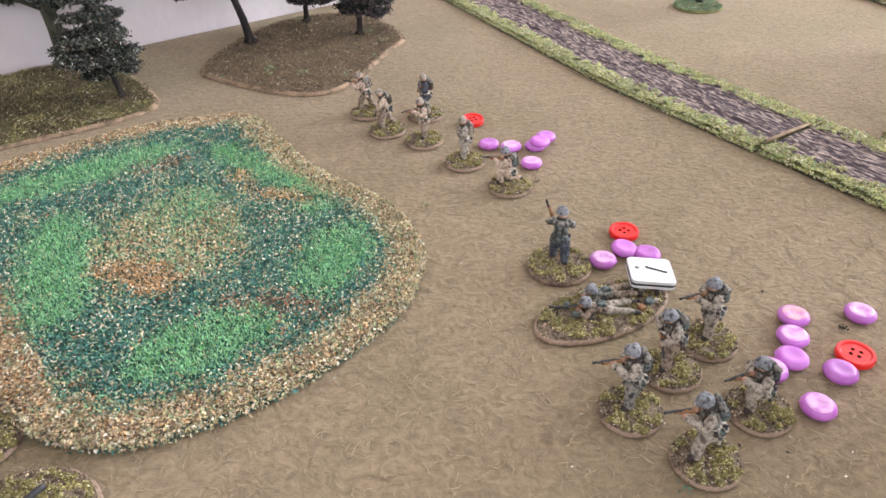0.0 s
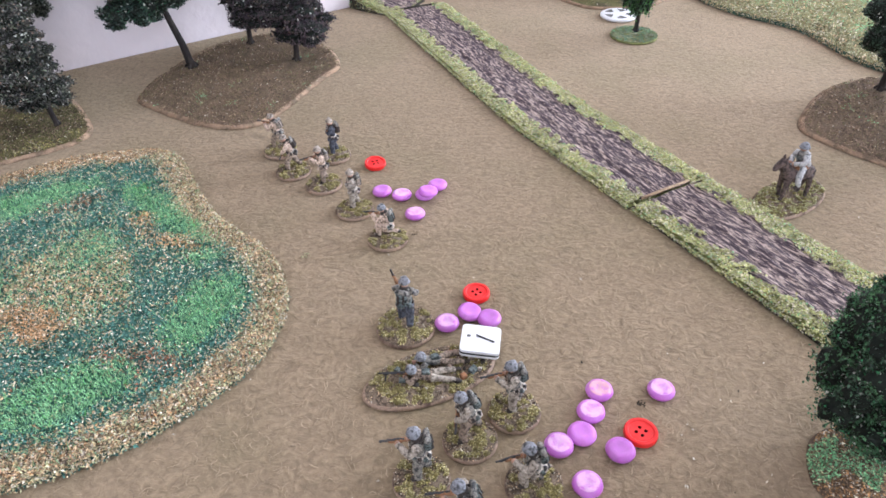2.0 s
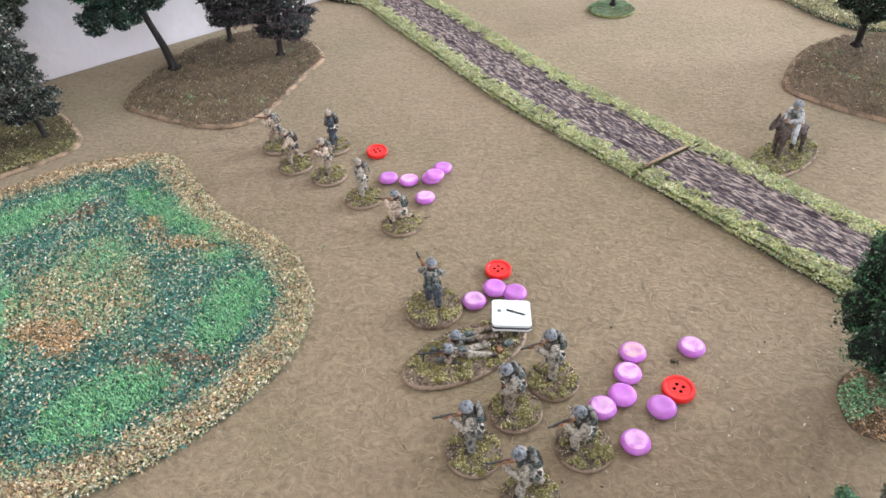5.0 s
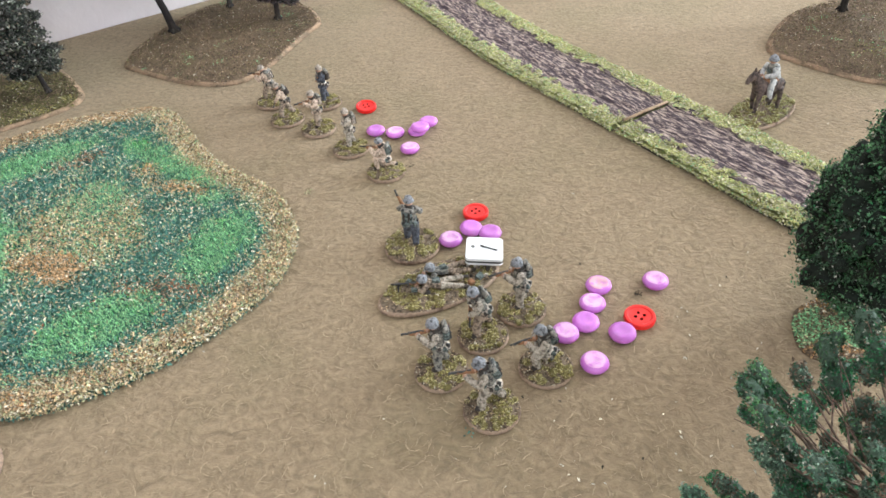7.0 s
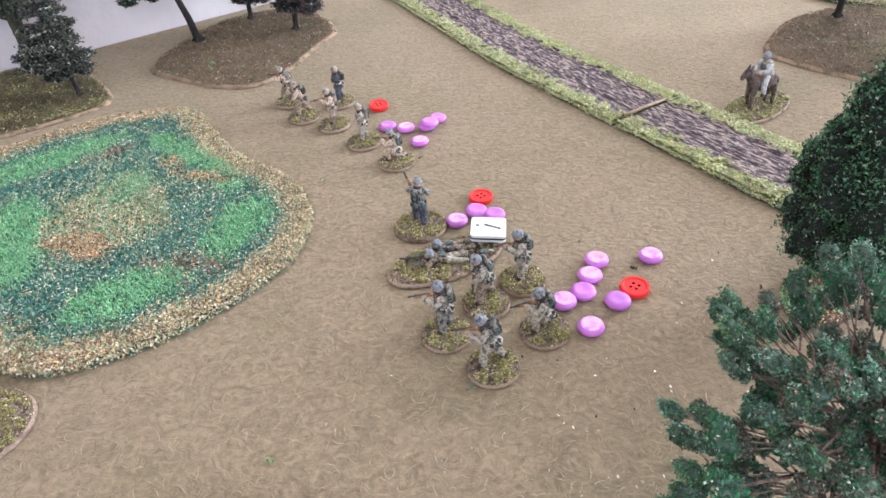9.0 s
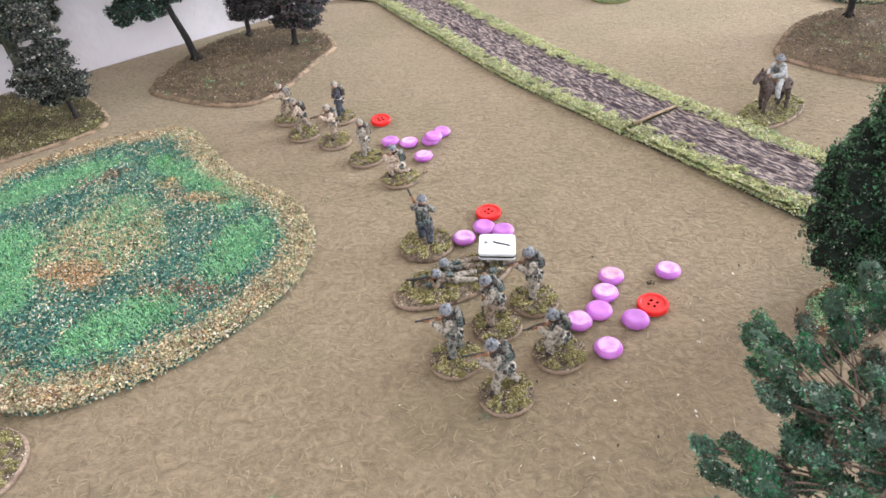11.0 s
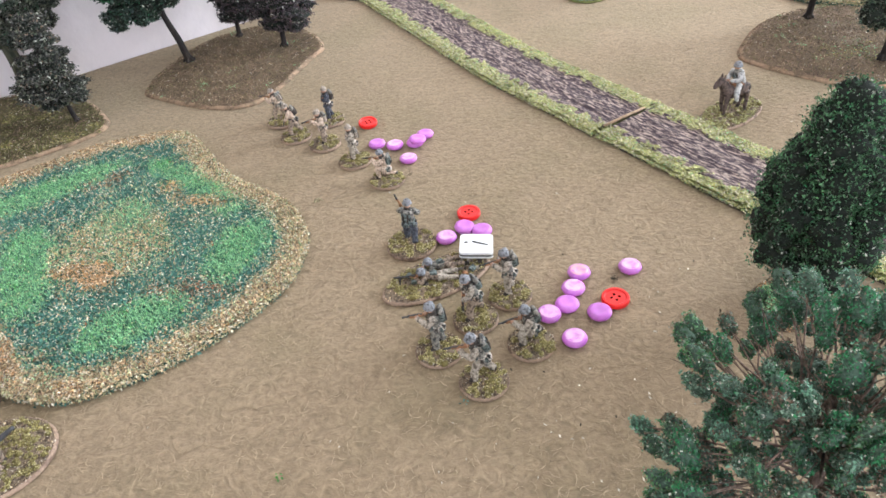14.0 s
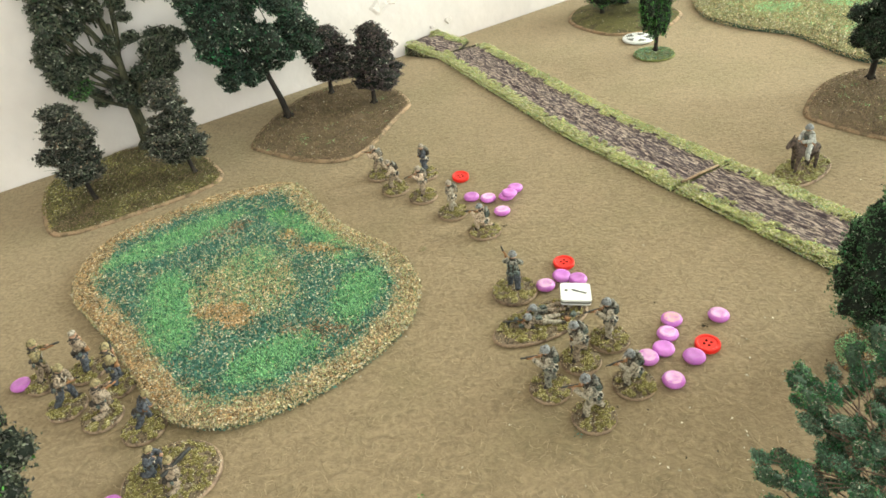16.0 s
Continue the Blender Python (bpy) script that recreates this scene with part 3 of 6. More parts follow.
    while made < flakes:
        x, y = rnd.uniform(min(xs), max(xs)), rnd.uniform(min(ys), max(ys))
        if not inside((x, y), ring):
            continue
        if made > flakes * 0.72 and rim(x, y) > edge * 1.1:
            continue
        made += 1
        m = colour(x, y)
        s = rnd.uniform(0.0003, 0.00066) * coarse
        z = tall - 0.0004 + rnd.uniform(0, 0.0016)
        if m in (F_GREEN, F_BRIGHT):
            s *= 0.62
        flock.flakes([(x, y, z)], [s], [m], 0.8, 1.35)
        turf = m in (F_GREEN, F_BRIGHT)
        if rnd.random() < (blades if turf else blades * 0.45):
            a, h = rnd.uniform(0, 6.28), rnd.uniform(0.0012, 0.0028) if turf else rnd.uniform(0.0003, 0.0012)
            lean = Vector((math.cos(a), math.sin(a), 0)) * (h * rnd.uniform(0.3, 1.1) if turf else rnd.uniform(0.0010, 0.0024))
            w = Vector((-math.sin(a), math.cos(a), 0)) * 0.00016
            p0 = Vector((x, y, z - 0.0006))
            p1 = p0 + lean + Vector((0, 0, h))
            grass.add((p0 - w, p0 + w, p1 + w * 0.3, p1 - w * 0.3), ((0, 1, 2, 3),), m, False)
    # fringe of bits hanging over the cut edge
    n = len(ring)
    for _ in range(int(flakes * 0.14)):
        i = rnd.randrange(n)
        t = rnd.random()
        p = ring[i] * t + ring[(i + 1) % n] * (1 - t)
        q = Vector((p.x + rnd.gauss(0, 0.0010), p.y + rnd.gauss(0, 0.0010), rnd.uniform(0.0006, tall)))
        r = rnd.random()
        m = F_TEAL if q.z < tall * 0.30 and rnd.random() < 0.6 else F_OLIVE if r < 0.35 else F_TAN if r < 0.8 else F_PALE
        flock.flakes([q], [rnd.uniform(0.0004, 0.0010)], [m], 1.5, 1.2)
    part("flock", flock, root, "mixed tan, teal and green flock", "stuff")
    part("static_grass", grass, root, "short green and straw static grass", "stuff")
    return root


FIELD = closed_curve([(-0.2335, 0.3630), (-0.2440, 0.4010), (-0.2320, 0.4440), (-0.1960, 0.4730), (-0.1620, 0.4965), (-0.1310, 0.5060), (-0.1040, 0.5105),
                      (-0.0820, 0.4995), (-0.0570, 0.4620), (-0.0370, 0.4340), (-0.0110, 0.4110), (0.0120, 0.3920), (0.0305, 0.3570), (0.0320, 0.3230),
                      (0.0190, 0.2910), (-0.0180, 0.2520), (-0.0590, 0.2300), (-0.0850, 0.2272), (-0.1130, 0.2365), (-0.1420, 0.2652), (-0.1750, 0.3030), (-0.2080, 0.3350)])
FIELD_LAYERS = [
    ("rust", -0.1005, 0.3245, 0.024, 0.0115, -25), ("rust", -0.079, 0.4215, 0.008, 0.006, 0), ("rust", -0.050, 0.400, 0.026, 0.0042, -20),
    ("bright", -0.092, 0.458, 0.006, 0.004, 0), ("turf", -0.097, 0.390, 0.016, 0.020, 0), ("tan", -0.097, 0.355, 0.038, 0.043, 0),
    ("green", -0.176, 0.428, 0.061, 0.0150, 37), ("green", -0.066, 0.430, 0.054, 0.0095, -37), ("green", -0.025, 0.385, 0.012, 0.007, 0),
    ("green", -0.1457, 0.3332, 0.052, 0.0185, -67), ("green", -0.0568, 0.2772, 0.031, 0.0185, 32), ("green", -0.0088, 0.3390, 0.029, 0.0180, 80),
    ("russet", -0.030, 0.302, 0.025, 0.008, -5), ("russet", -0.129, 0.439, 0.018, 0.007, 30)]
field_mat("irregular flocked field mat, green and teal with tan edging", FIELD, FIELD_LAYERS, 128000, 0.9, coarse=1.30)

FAR_FIELD = closed_curve([(0.3800, 0.9350), (0.3766, 0.8930), (0.3800, 0.8590), (0.4060, 0.8170), (0.4500, 0.7770), (0.4645, 0.7420), (0.4770, 0.7000), (0.5000, 0.6690), (0.5600, 0.6400),
                          (0.6600, 0.7000), (0.6900, 0.8300), (0.6300, 0.9900), (0.5000, 1.0600), (0.4100, 1.0200)])
field_mat("pale flocked field mat with light green patches", FAR_FIELD,
          [("mint", 0.4650, 0.8680, 0.027, 0.022, -10), ("mint", 0.5590, 0.8690, 0.034, 0.030, 10), ("mint", 0.535, 0.765, 0.030, 0.022, 30)], 34000, 0.3, seed=5, edge=0.03, coarse=2.1, pale=True)

NEAR_FIELD = closed_curve([(-0.020, 0.1380), (0.015, 0.1480), (0.050, 0.1495), (0.085, 0.1450), (0.115, 0.1180), (0.110, 0.0480), (0.05, 0.0130), (-0.02, 0.0380), (-0.045, 0.0980)])
field_mat("flocked field mat at the front edge of the cloth", NEAR_FIELD, [("green", 0.03, 0.08, 0.03, 0.025, 0)], 26000, 0.8, seed=8, coarse=1.0)


def woodland_base(label, points, cover, bits, flakes, grow=0.004, seed=1, tall=0.0024, edge=BEVEL):
    """A bevelled board covered in scatter, on which model trees stand."""
    rnd = random.Random(seed)
    root = thing("woodland_base", label, "terrain base")
    ring = closed_curve(points, 6)
    part("board", slab(ring, 0.0004, tall, cover, edge, 0.0046 if edge is BEVEL else 0.0032, 0.0016, grow), root, "bare bevelled board edge")
    mid = sum(ring, Vector((0, 0))) / len(ring)
    xs, ys = [p.x for p in ring], [p.y for p in ring]
    b, made = Build(), 0
    reach = {}
    for p in ring:
        reach[int(math.degrees(math.atan2(p.y - mid.y, p.x - mid.x)) // 12)] = (p - mid).length
    while made < flakes:
        x, y = rnd.uniform(min(xs), max(xs)), rnd.uniform(min(ys), max(ys))
        if not inside((x, y), ring):
            continue
        d = edge_distance((x, y), ring)
        made += 1
        if d < (0.0022 if edge is BEVEL else 0.0) + 0.0042 * fbm(x, y, 80, seed):
            continue
        far = reach.get(int(math.degrees(math.atan2(y - mid.y, x - mid.x)) // 12), 0.06)
        s = min(1.0, math.hypot(x - mid.x, y - mid.y) / far)
        m = bits(x, y, rnd)
        z = tall * min(1.0, d / 0.0032 + 0.2) + grow * (1 - s * s) + rnd.uniform(-0.0001, 0.0012)
        b.flakes([(x, y, z)], [rnd.uniform(0.0003, 0.0009)], [m], 0.6, 1.1)
    part("scatter", b, root, "loose flock and fine scatter", "stuff")
    return root


def olive_bits(x, y, r):
    k, g = r.random(), fbm(x, y, 26, 2.0)
    if g > 0.35 or x < -0.305 + 0.012 * g:
        return F_SWARD if k < 0.45 else F_MOSS if k < 0.62 else F_OLIVE if k < 0.70 else F_BROWN if k < 0.97 else F_PALE
    if g < -0.35:
        return F_BROWN if k < 0.6 else F_DARK
    return F_DARK if k < 0.36 else F_BROWN if k < 0.58 else F_SWARD if k < 0.95 else F_OLIVE if k < 0.985 else F_PALE


def brown_bits(x, y, r):
    k, g = r.random(), fbm(x, y, 45, 7.0)
    if g > 0.42:
        return F_SWARD if k < 0.3 else F_GREEN if k < 0.42 else F_OLIVE if k < 0.5 else F_BROWN
    if math.hypot((x - 0.471) / 0.030, (y - 0.542) / 0.024) + 0.6 * fbm(x, y, 70, 2.0) < 0.8:
        return F_SWARD if k < 0.34 else F_GREEN if k < 0.42 else F_MOSS if k < 0.52 else F_BROWN if k < 0.82 else F_DARK
    return F_BROWN if k < 0.66 else F_DARK if k < 0.84 else F_TAN if k < 0.86 else F_PALE if k < 0.875 else F_SWARD


def russet_bits(x, y, r):
    k = r.random()
    if fbm(x, y, 60, 3.0) > 0.0:
        return F_GREEN if k < 0.6 else F_OLIVE if k < 0.8 else F_BROWN
    return F_ORANGE if k < 0.35 else F_BROWN if k < 0.9 else F_PALE


woodland_base("low woodland board with olive and brown scatter", [(-0.3149, 0.4685), (-0.2850, 0.4560), (-0.2346, 0.4815), (-0.1850, 0.5150), (-0.1695, 0.5400), (-0.1860, 0.5700),
              (-0.2300, 0.6150), (-0.2900, 0.6290), (-0.3400, 0.5870), (-0.3560, 0.5450)], MOSSY, olive_bits, 34000, seed=2)
woodland_base("low woodland board with brown earth scatter", [(-0.1600, 0.6100), (-0.1357, 0.5840), (-0.0840, 0.5565), (-0.0480, 0.5545), (-0.0270, 0.5802), (-0.0030, 0.6500),
              (0.0054, 0.6780), (-0.0130, 0.7200), (-0.0598, 0.7550), (-0.1139, 0.7400), (-0.1480, 0.6820)], EARTH, brown_bits, 34000, seed=3)
woodland_base("low woodland board with dark brown earth scatter", [(0.3838, 0.5640), (0.3980, 0.5380), (0.4190, 0.5150), (0.4400, 0.4980), (0.4800, 0.4850), (0.5300, 0.4950), (0.5600, 0.5500),
              (0.5450, 0.6300), (0.5050, 0.6640), (0.4560, 0.6520), (0.4240, 0.6300), (0.3990, 0.5970)], EARTH, brown_bits, 30000, grow=0.007, seed=4)
woodland_base("low woodland board with mossy scatter and dense bushes", [(0.2085, 0.9250), (0.2090, 0.8920), (0.2320, 0.8530), (0.2600, 0.8335), (0.3075, 0.8370), (0.3370, 0.8600),
              (0.3550, 0.9050), (0.3250, 0.9700), (0.2700, 0.9850), (0.2280, 0.9650)], MOSSY, olive_bits, 2600, seed=6)
woodland_base("little board under a tree, green and russet scatter", [(0.2830, 0.2480), (0.2885, 0.2700), (0.3050, 0.2800), (0.3200, 0.2730), (0.3230, 0.2580), (0.3100, 0.2430), (0.2940, 0.2385)],
              EARTH, russet_bits, 4200, grow=0.003, seed=7, tall=0.002, edge=EARTH)


# ---- road sections ----


def road_section(label, centre, half, seed, verge=0.0145, strip=False, ramp=0.0):
    """A rigid strip: carved muddy ruts between two grassy verges."""
    rnd = random.Random(seed)
    root = thing("road_section", label, "model road", group="road sections")
    pts = [Vector(p) for p in centre]
    lens = [0.0]
    for a, b_ in zip(pts, pts[1:]):
        lens.append(lens[-1] + (b_ - a).length)
    total = lens[-1]

    def at(s, w):
        s = max(0.0, min(total, s))
        i = max(k for k in range(len(pts) - 1) if lens[k] <= s + 1e-9)
        t = (s - lens[i]) / (lens[i + 1] - lens[i])
        a, b2, c, d = pts[max(i - 1, 0)], pts[i], pts[i + 1], pts[min(i + 2, len(pts) - 1)]
        p = 0.5 * (2 * b2 + (c - a) * t + (2 * a - 5 * b2 + 4 * c - d) * t * t + (3 * b2 - a - 3 * c + d) * t ** 3)
        dr = (0.5 * ((c - a) + 2 * (2 * a - 5 * b2 + 4 * c - d) * t + 3 * (3 * b2 - a - 3 * c + d) * t * t)).normalized()
        return p + Vector((dr.y, -dr.x)) * w

    def rest(q, z):
        """A place on the strip; a ramped strip climbs towards the wall and ends against it."""
        p = Vector((q.x, q.y, 0)) - WALL
        away = p.dot(V)
        if ramp and z > 0.001:
            z += ramp * max(0.0, min(1.0, (0.043 - away) / 0.039))
        if away < 0.004:
            q, z = q + V.to_2d() * (0.004 - away), z + (0.004 - away) * 0.2
        return (q.x, q.y, z)

    steps = int(total / 0.0022)
    # board
    cols = [-half + 0.0006, -half + 0.0016, half - 0.0016, half - 0.0006]
    hz = [0.0004, 0.0016, 0.0016, 0.0004]
    b = Build()
    verts = []
    for i in range(steps + 1):
        for w, z in zip(cols, hz):
            wob = 0.0012 * noise.noise((i * 0.09, w * 40, seed))
            q = at(total * i / steps, w + (wob if abs(w) > half - 0.003 else 0))
            verts.append(rest(q, z))
    k = len(verts) // 4
    faces = [(i * 4 + c, i * 4 + c + 1, i * 4 + c + 5, i * 4 + c + 4) for i in range(k - 1) for c in range(3)]
    tops = {faces[i * 3 + 1] for i in range(k - 1)}
    faces += [(i * 4 + 3, i * 4, i * 4 + 4, i * 4 + 7) for i in range(k - 1)] + [(0, 3, 2, 1), (k * 4 - 4, k * 4 - 3, k * 4 - 2, k * 4 - 1)]
    b.add(verts, [f for f in faces if f not in tops], CARDEDGE)
    b.add(verts, sorted(tops), TURF)
    part("board", b, root, "dark painted board edge")
    # ruts: the strip's own x runs along the road, so that its streaks follow it
    ruts = Build()
    lines = 34
    inner = half - verge + 0.003
    rows = []
    for i in range(steps + 1):
        s = total * i / steps
        for j in range(lines + 1):
            w = -inner + 2 * inner * j / lines
            q = at(s, w)
            h = 0.0010 * noise.noise((s * 30, w * 420, seed)) + 0.0012 * noise.noise((s * 70, w * 900, seed + 3))
            h -= 0.0007 * (math.exp(-((abs(w) - inner * 0.5) / 0.004) ** 2))
            rows.append(rest(q, 0.0042 + h))
    w_ = lines + 1
    ruts.add(rows, [(i * w_ + j, i * w_ + j + 1, (i + 1) * w_ + j + 1, (i + 1) * w_ + j) for i in range(steps) for j in range(lines)], road_material(pts))
    part("track", ruts, root, "dark brown rutted mud with pale streaks")
    for side, nm in ((-1, "verge"), (1, "verge")):
        g = Build()
        for _ in range(int(total * 72000)):
            s = rnd.uniform(0, total)
            w = half - rnd.random() ** 0.85 * (verge + 0.0035) + 0.0008
            fringe = w > half - (0.0030 if ramp else 0.0016)
            depth = (half - w) / verge
            if fbm(s, w, 120, seed + side) < -0.95 + 0.80 * depth:
                continue
            q = at(s, side * w)
            r = rnd.random()
            light = fbm(s, w, 70, seed + 20 + side)
            m = F_YELLOW if r < 0.50 + 0.25 * light else F_OLIVE if r < 0.66 else F_GREEN if r < 0.72 else F_PALE if r < 0.92 else F_MOSS
            clump = max(0.0, fbm(s, w, 130, seed + 40)) * 0.0034
            low = rest(q, 0.0038)
            g.flakes([(low[0], low[1], rnd.uniform(0.0010, low[2])) if fringe else rest(q, 0.0036 + clump + rnd.uniform(0, 0.0014))], [rnd.uniform(0.0004, 0.0010)], [m], 0.7, 1.0)
        part("verge", g, root, "yellow-green flocked grass verge", "stuff")
    if strip:
        e = Build()
        a0, a1 = at(0.0010, -half + 0.010), at(0.0010, half - 0.010)
        e.tube([(a0.x, a0.y, 0.0046), ((a0.x + a1.x) / 2, (a0.y + a1.y) / 2, 0.0050), (a1.x, a1.y, 0.0046)], [0.0008, 0.0010, 0.0008], CARDEDGE, 6)
        part("end_strip", e, root, "dark strip across the far end")
        e = Build()
        a0, a1 = at(total - 0.0012, -half + 0.016), at(total - 0.0012, half - 0.013)
        e.tube([(a0.x, a0.y, 0.0046), ((a0.x + a1.x) / 2, (a0.y + a1.y) / 2, 0.0050), (a1.x, a1.y, 0.0046)], [0.0010, 0.0012, 0.0010], STRIPWOOD, 6)
        part("end_strip", e, root, "bare tan strip across the end")
    return root


def road_material(pts):
    """The rutted track, its streaks turned to run along this stretch."""
    d = pts[-1] - pts[0]
    ang = math.atan2(d.y, d.x)
    m = ROAD.copy()
    mp = next(n for n in m.node_tree.nodes if n.type == "MAPPING")
    mp.vector_type = "TEXTURE"
    mp.inputs["Rotation"].default_value = (0, 0, ang)
    mp.inputs["Scale"].default_value = (5.5, 1.0, 1.0)
    for n in m.node_tree.nodes:
        if n.type == "TEX_NOISE":
            n.inputs["Detail"].default_value, n.inputs["Roughness"].default_value, n.inputs["Distortion"].default_value = 6, 0.62, 0.5
    return m


road_section("model dirt road strip with grassy verges", [(0.0624, 0.8298), (0.0979, 0.7612), (0.1369, 0.6872), (0.1869, 0.5912), (0.2303, 0.5243), (0.2654, 0.4698)], 0.0357, 11, strip=True)
road_section("model dirt road strip beside the mounted figure", [(0.2668, 0.4680), (0.2914, 0.4318), (0.3243, 0.3808), (0.3452, 0.3498), (0.3900, 0.2820), (0.4450, 0.2020)], 0.0352, 12)
road_section("short end of a model dirt road against the wall", [tuple(room(a, c).to_2d()) for a, c in ((0.0250, -0.006), (0.0300, 0.008), (0.0385, 0.026), (0.0509, 0.0490))], 0.0300, 13, ramp=0.0105)


# ---- markers ----


def lens_token(top):
    """A squashed glass bead with a shallow dimple."""
    b = Build()
    b.lathe([(0.0001, 0.0), (0.0045, 0.0), (0.0060, 0.0008), (0.00665, 0.0021), (0.0062, 0.0034), (0.0050, 0.0042)], PURPLE, 28, caps=(True, False))
    b.lathe([(0.0050, 0.0042), (0.0044, 0.0044), (0.0030, 0.0042), (0.0012, 0.0039), (0.0001, 0.0039)], top, 28, caps=(False, True))
    return b.mesh("token")


TOKENS = [lens_token(PINKTOP), lens_token(PURPLE), lens_token(PEACHTOP)]


def token(x, y, z, tilt, turn, which, label, group):
    ob = new("token", TOKENS[which])
    ob.matrix_basis = pose(x, y, z, tilt, 0, turn)
    return tagged(ob, label, "token", group)


PK, PU = "round pink-topped pearly purple bead on the cloth", "round glossy purple bead on the cloth"
for i, (x, y, w) in enumerate([(0.1990, 0.2945, 2), (0.1936, 0.2816, 0), (0.1882, 0.2688, 1), (0.1774, 0.2622, 0), (0.2042, 0.2608, 1), (0.1880, 0.2430, 0), (0.2284, 0.2960, 0)]):
    token(x, y, 0.0006, 0, 50 * i, w, PU if w == 1 else PK, "beads beside the riflemen")
for i, (x, y, w) in enumerate([(0.1236, 0.3376, 0), (0.1353, 0.3462, 1), (0.1461, 0.3420, 1)]):
    token(x, y, 0.0006 + 0.0006 * (i == 1), 7 if i == 1 else 0, 70 * i, w, PU if w else PK, "beads beside the gun team")
for i, (x, y, z, w) in enumerate([(0.0724, 0.4642, 0.0006, 1), (0.0864, 0.4602, 0.0006, 0), (0.1020, 0.4612, 0.0006, 1), (0.1042, 0.4590, 0.0044, 1), (0.1098, 0.4732, 0.0006, 1), (0.0974, 0.4382, 0.0006, 0)]):
    token(x, y, z, 4 if z > 0.002 else 0, 40 * i, w, PU if w else PK, "beads beside the far squad")
for x, y in ((-0.2262, 0.2700), (-0.1222, 0.1748)):
    token(x, y, 0.0006, 0, 20, 1, PU, "beads beside the rear squad")


def button_mesh():
    """A thick four-hole button with a raised rim; its holes go through."""
    bm = bmesh.new()
    n, r, hr, off = 40, 0.0076, 0.00085, 0.00155
    prof = [(r * 0.94, 0.0), (r, 0.0006), (r, 0.0026), (r * 0.95, 0.0032), (r * 0.80, 0.0032), (r * 0.72, 0.0026)]
    rings = [[bm.verts.new((a * math.cos(2 * math.pi * k / n), a * math.sin(2 * math.pi * k / n), z)) for k in range(n)] for a, z in prof]
    for a, c in zip(rings, rings[1:]):
        for k in range(n):
            bm.faces.new((a[k], a[(k + 1) % n], c[(k + 1) % n], c[k]))
    for z, outer, up in ((0.0026, rings[-1], True), (0.0, rings[0], False)):
        edges = [bm.edges.get((outer[k], outer[(k + 1) % n])) for k in range(n)]
        for sx in (-1, 1):
            for sy in (-1, 1):
                hole = [bm.verts.new((sx * off + hr * math.cos(2 * math.pi * k / 10), sy * off + hr * math.sin(2 * math.pi * k / 10), z)) for k in range(10)]
                edges += [bm.edges.new((hole[k], hole[(k + 1) % 10])) for k in range(10)]
        bmesh.ops.triangle_fill(bm, edges=edges, use_beauty=True, normal=(0, 0, 1 if up else -1))
    bm.verts.ensure_lookup_table()
    first = len(rings) * n
    for h in range(4):
        for k in range(10):
            a, c = first + h * 10 + k, first + h * 10 + (k + 1) % 10
            f = bm.faces.new((bm.verts[a], bm.verts[c], bm.verts[c + 40], bm.verts[a + 40]))
            f.material_index = 1
    bmesh.ops.recalc_face_normals(bm, faces=bm.faces[:])
    me = bpy.data.meshes.new("button")
    bm.to_mesh(me)
    bm.free()
    me.materials.append(RED)
    me.materials.append(HOLE)
    return me


BUTTON = button_mesh()
for x, y, a, z, tip in ((0.2148, 0.2710, 52, 0.0006, 0), (0.1388, 0.3626, 38, 0.0006, 0), (0.0627, 0.5005, 25, 0.0012, 6)):
    ob = new("button", BUTTON)
    ob.matrix_basis = pose(x, y, z, tip, 0, a)
    tagged(ob, "bright red four-hole plastic button on the cloth", "button", "red buttons")


def order_tile():
    root = thing("order_tile", "white rounded tile with a black mark, beside purple beads", "marker tile", (0.1416, 0.3192, 0.0060), -4)
    root.matrix_basis = pose(0.1416, 0.3192, 0.0062, -3, 3, -4)

    def plate(name, z0, z1, half, material, label=""):
        b, ring = Build(), []
        for cx, cy, a0 in ((1, 1, 0), (-1, 1, 90), (-1, -1, 180), (1, -1, 270)):
            for k in range(5):
                a = radians(a0 + 22.5 * k)
                ring.append((cx * (half - 0.0022) + 0.0022 * math.cos(a), cy * (half - 0.0022) + 0.0022 * math.sin(a)))
        n = len(ring)
        vs = [(x * f, y * f, z) for z, f in ((z0, 0.985), (z0 + 0.0002, 1), (z1 - 0.0002, 1), (z1, 0.985)) for x, y in ring]
        fs = [(i * n + k, i * n + (k + 1) % n, (i + 1) * n + (k + 1) % n, (i + 1) * n + k) for i in range(3) for k in range(n)]
        b.add(vs, fs + [tuple(range(n))[::-1], tuple(range(3 * n, 4 * n))], material, False)
        return part(name, b, root, label)

    plate("lower_plate", 0, 0.0014, 0.0100, WHITE)
    plate("core", 0.0014, 0.0024, 0.01005, BLACK, "thin black middle layer")
    top = plate("upper_plate", 0.0024, 0.0040, 0.0100, WHITE)
    dot, stroke = Build(), Build()
    dot.lathe([(0.0011, 0.0040), (0.0010, 0.0042)], GREYPRINT, 12, (-0.0062, 0.0012, 0))
    part("printed_dot", dot, top, "small dark printed dot")
    stroke.add([(-0.0026, 0.0028, 0.0042), (-0.0022, 0.0010, 0.0042), (0.0046, -0.0014, 0.0042), (0.0064, -0.0024, 0.0042), (0.0074, -0.0012, 0.0042), (0.0054, -0.0004, 0.0042)],
               [(0, 1, 2, 3, 4, 5)], BLACK, False)
    part("printed_stroke", stroke, top, "black printed tapering stroke")


order_tile()


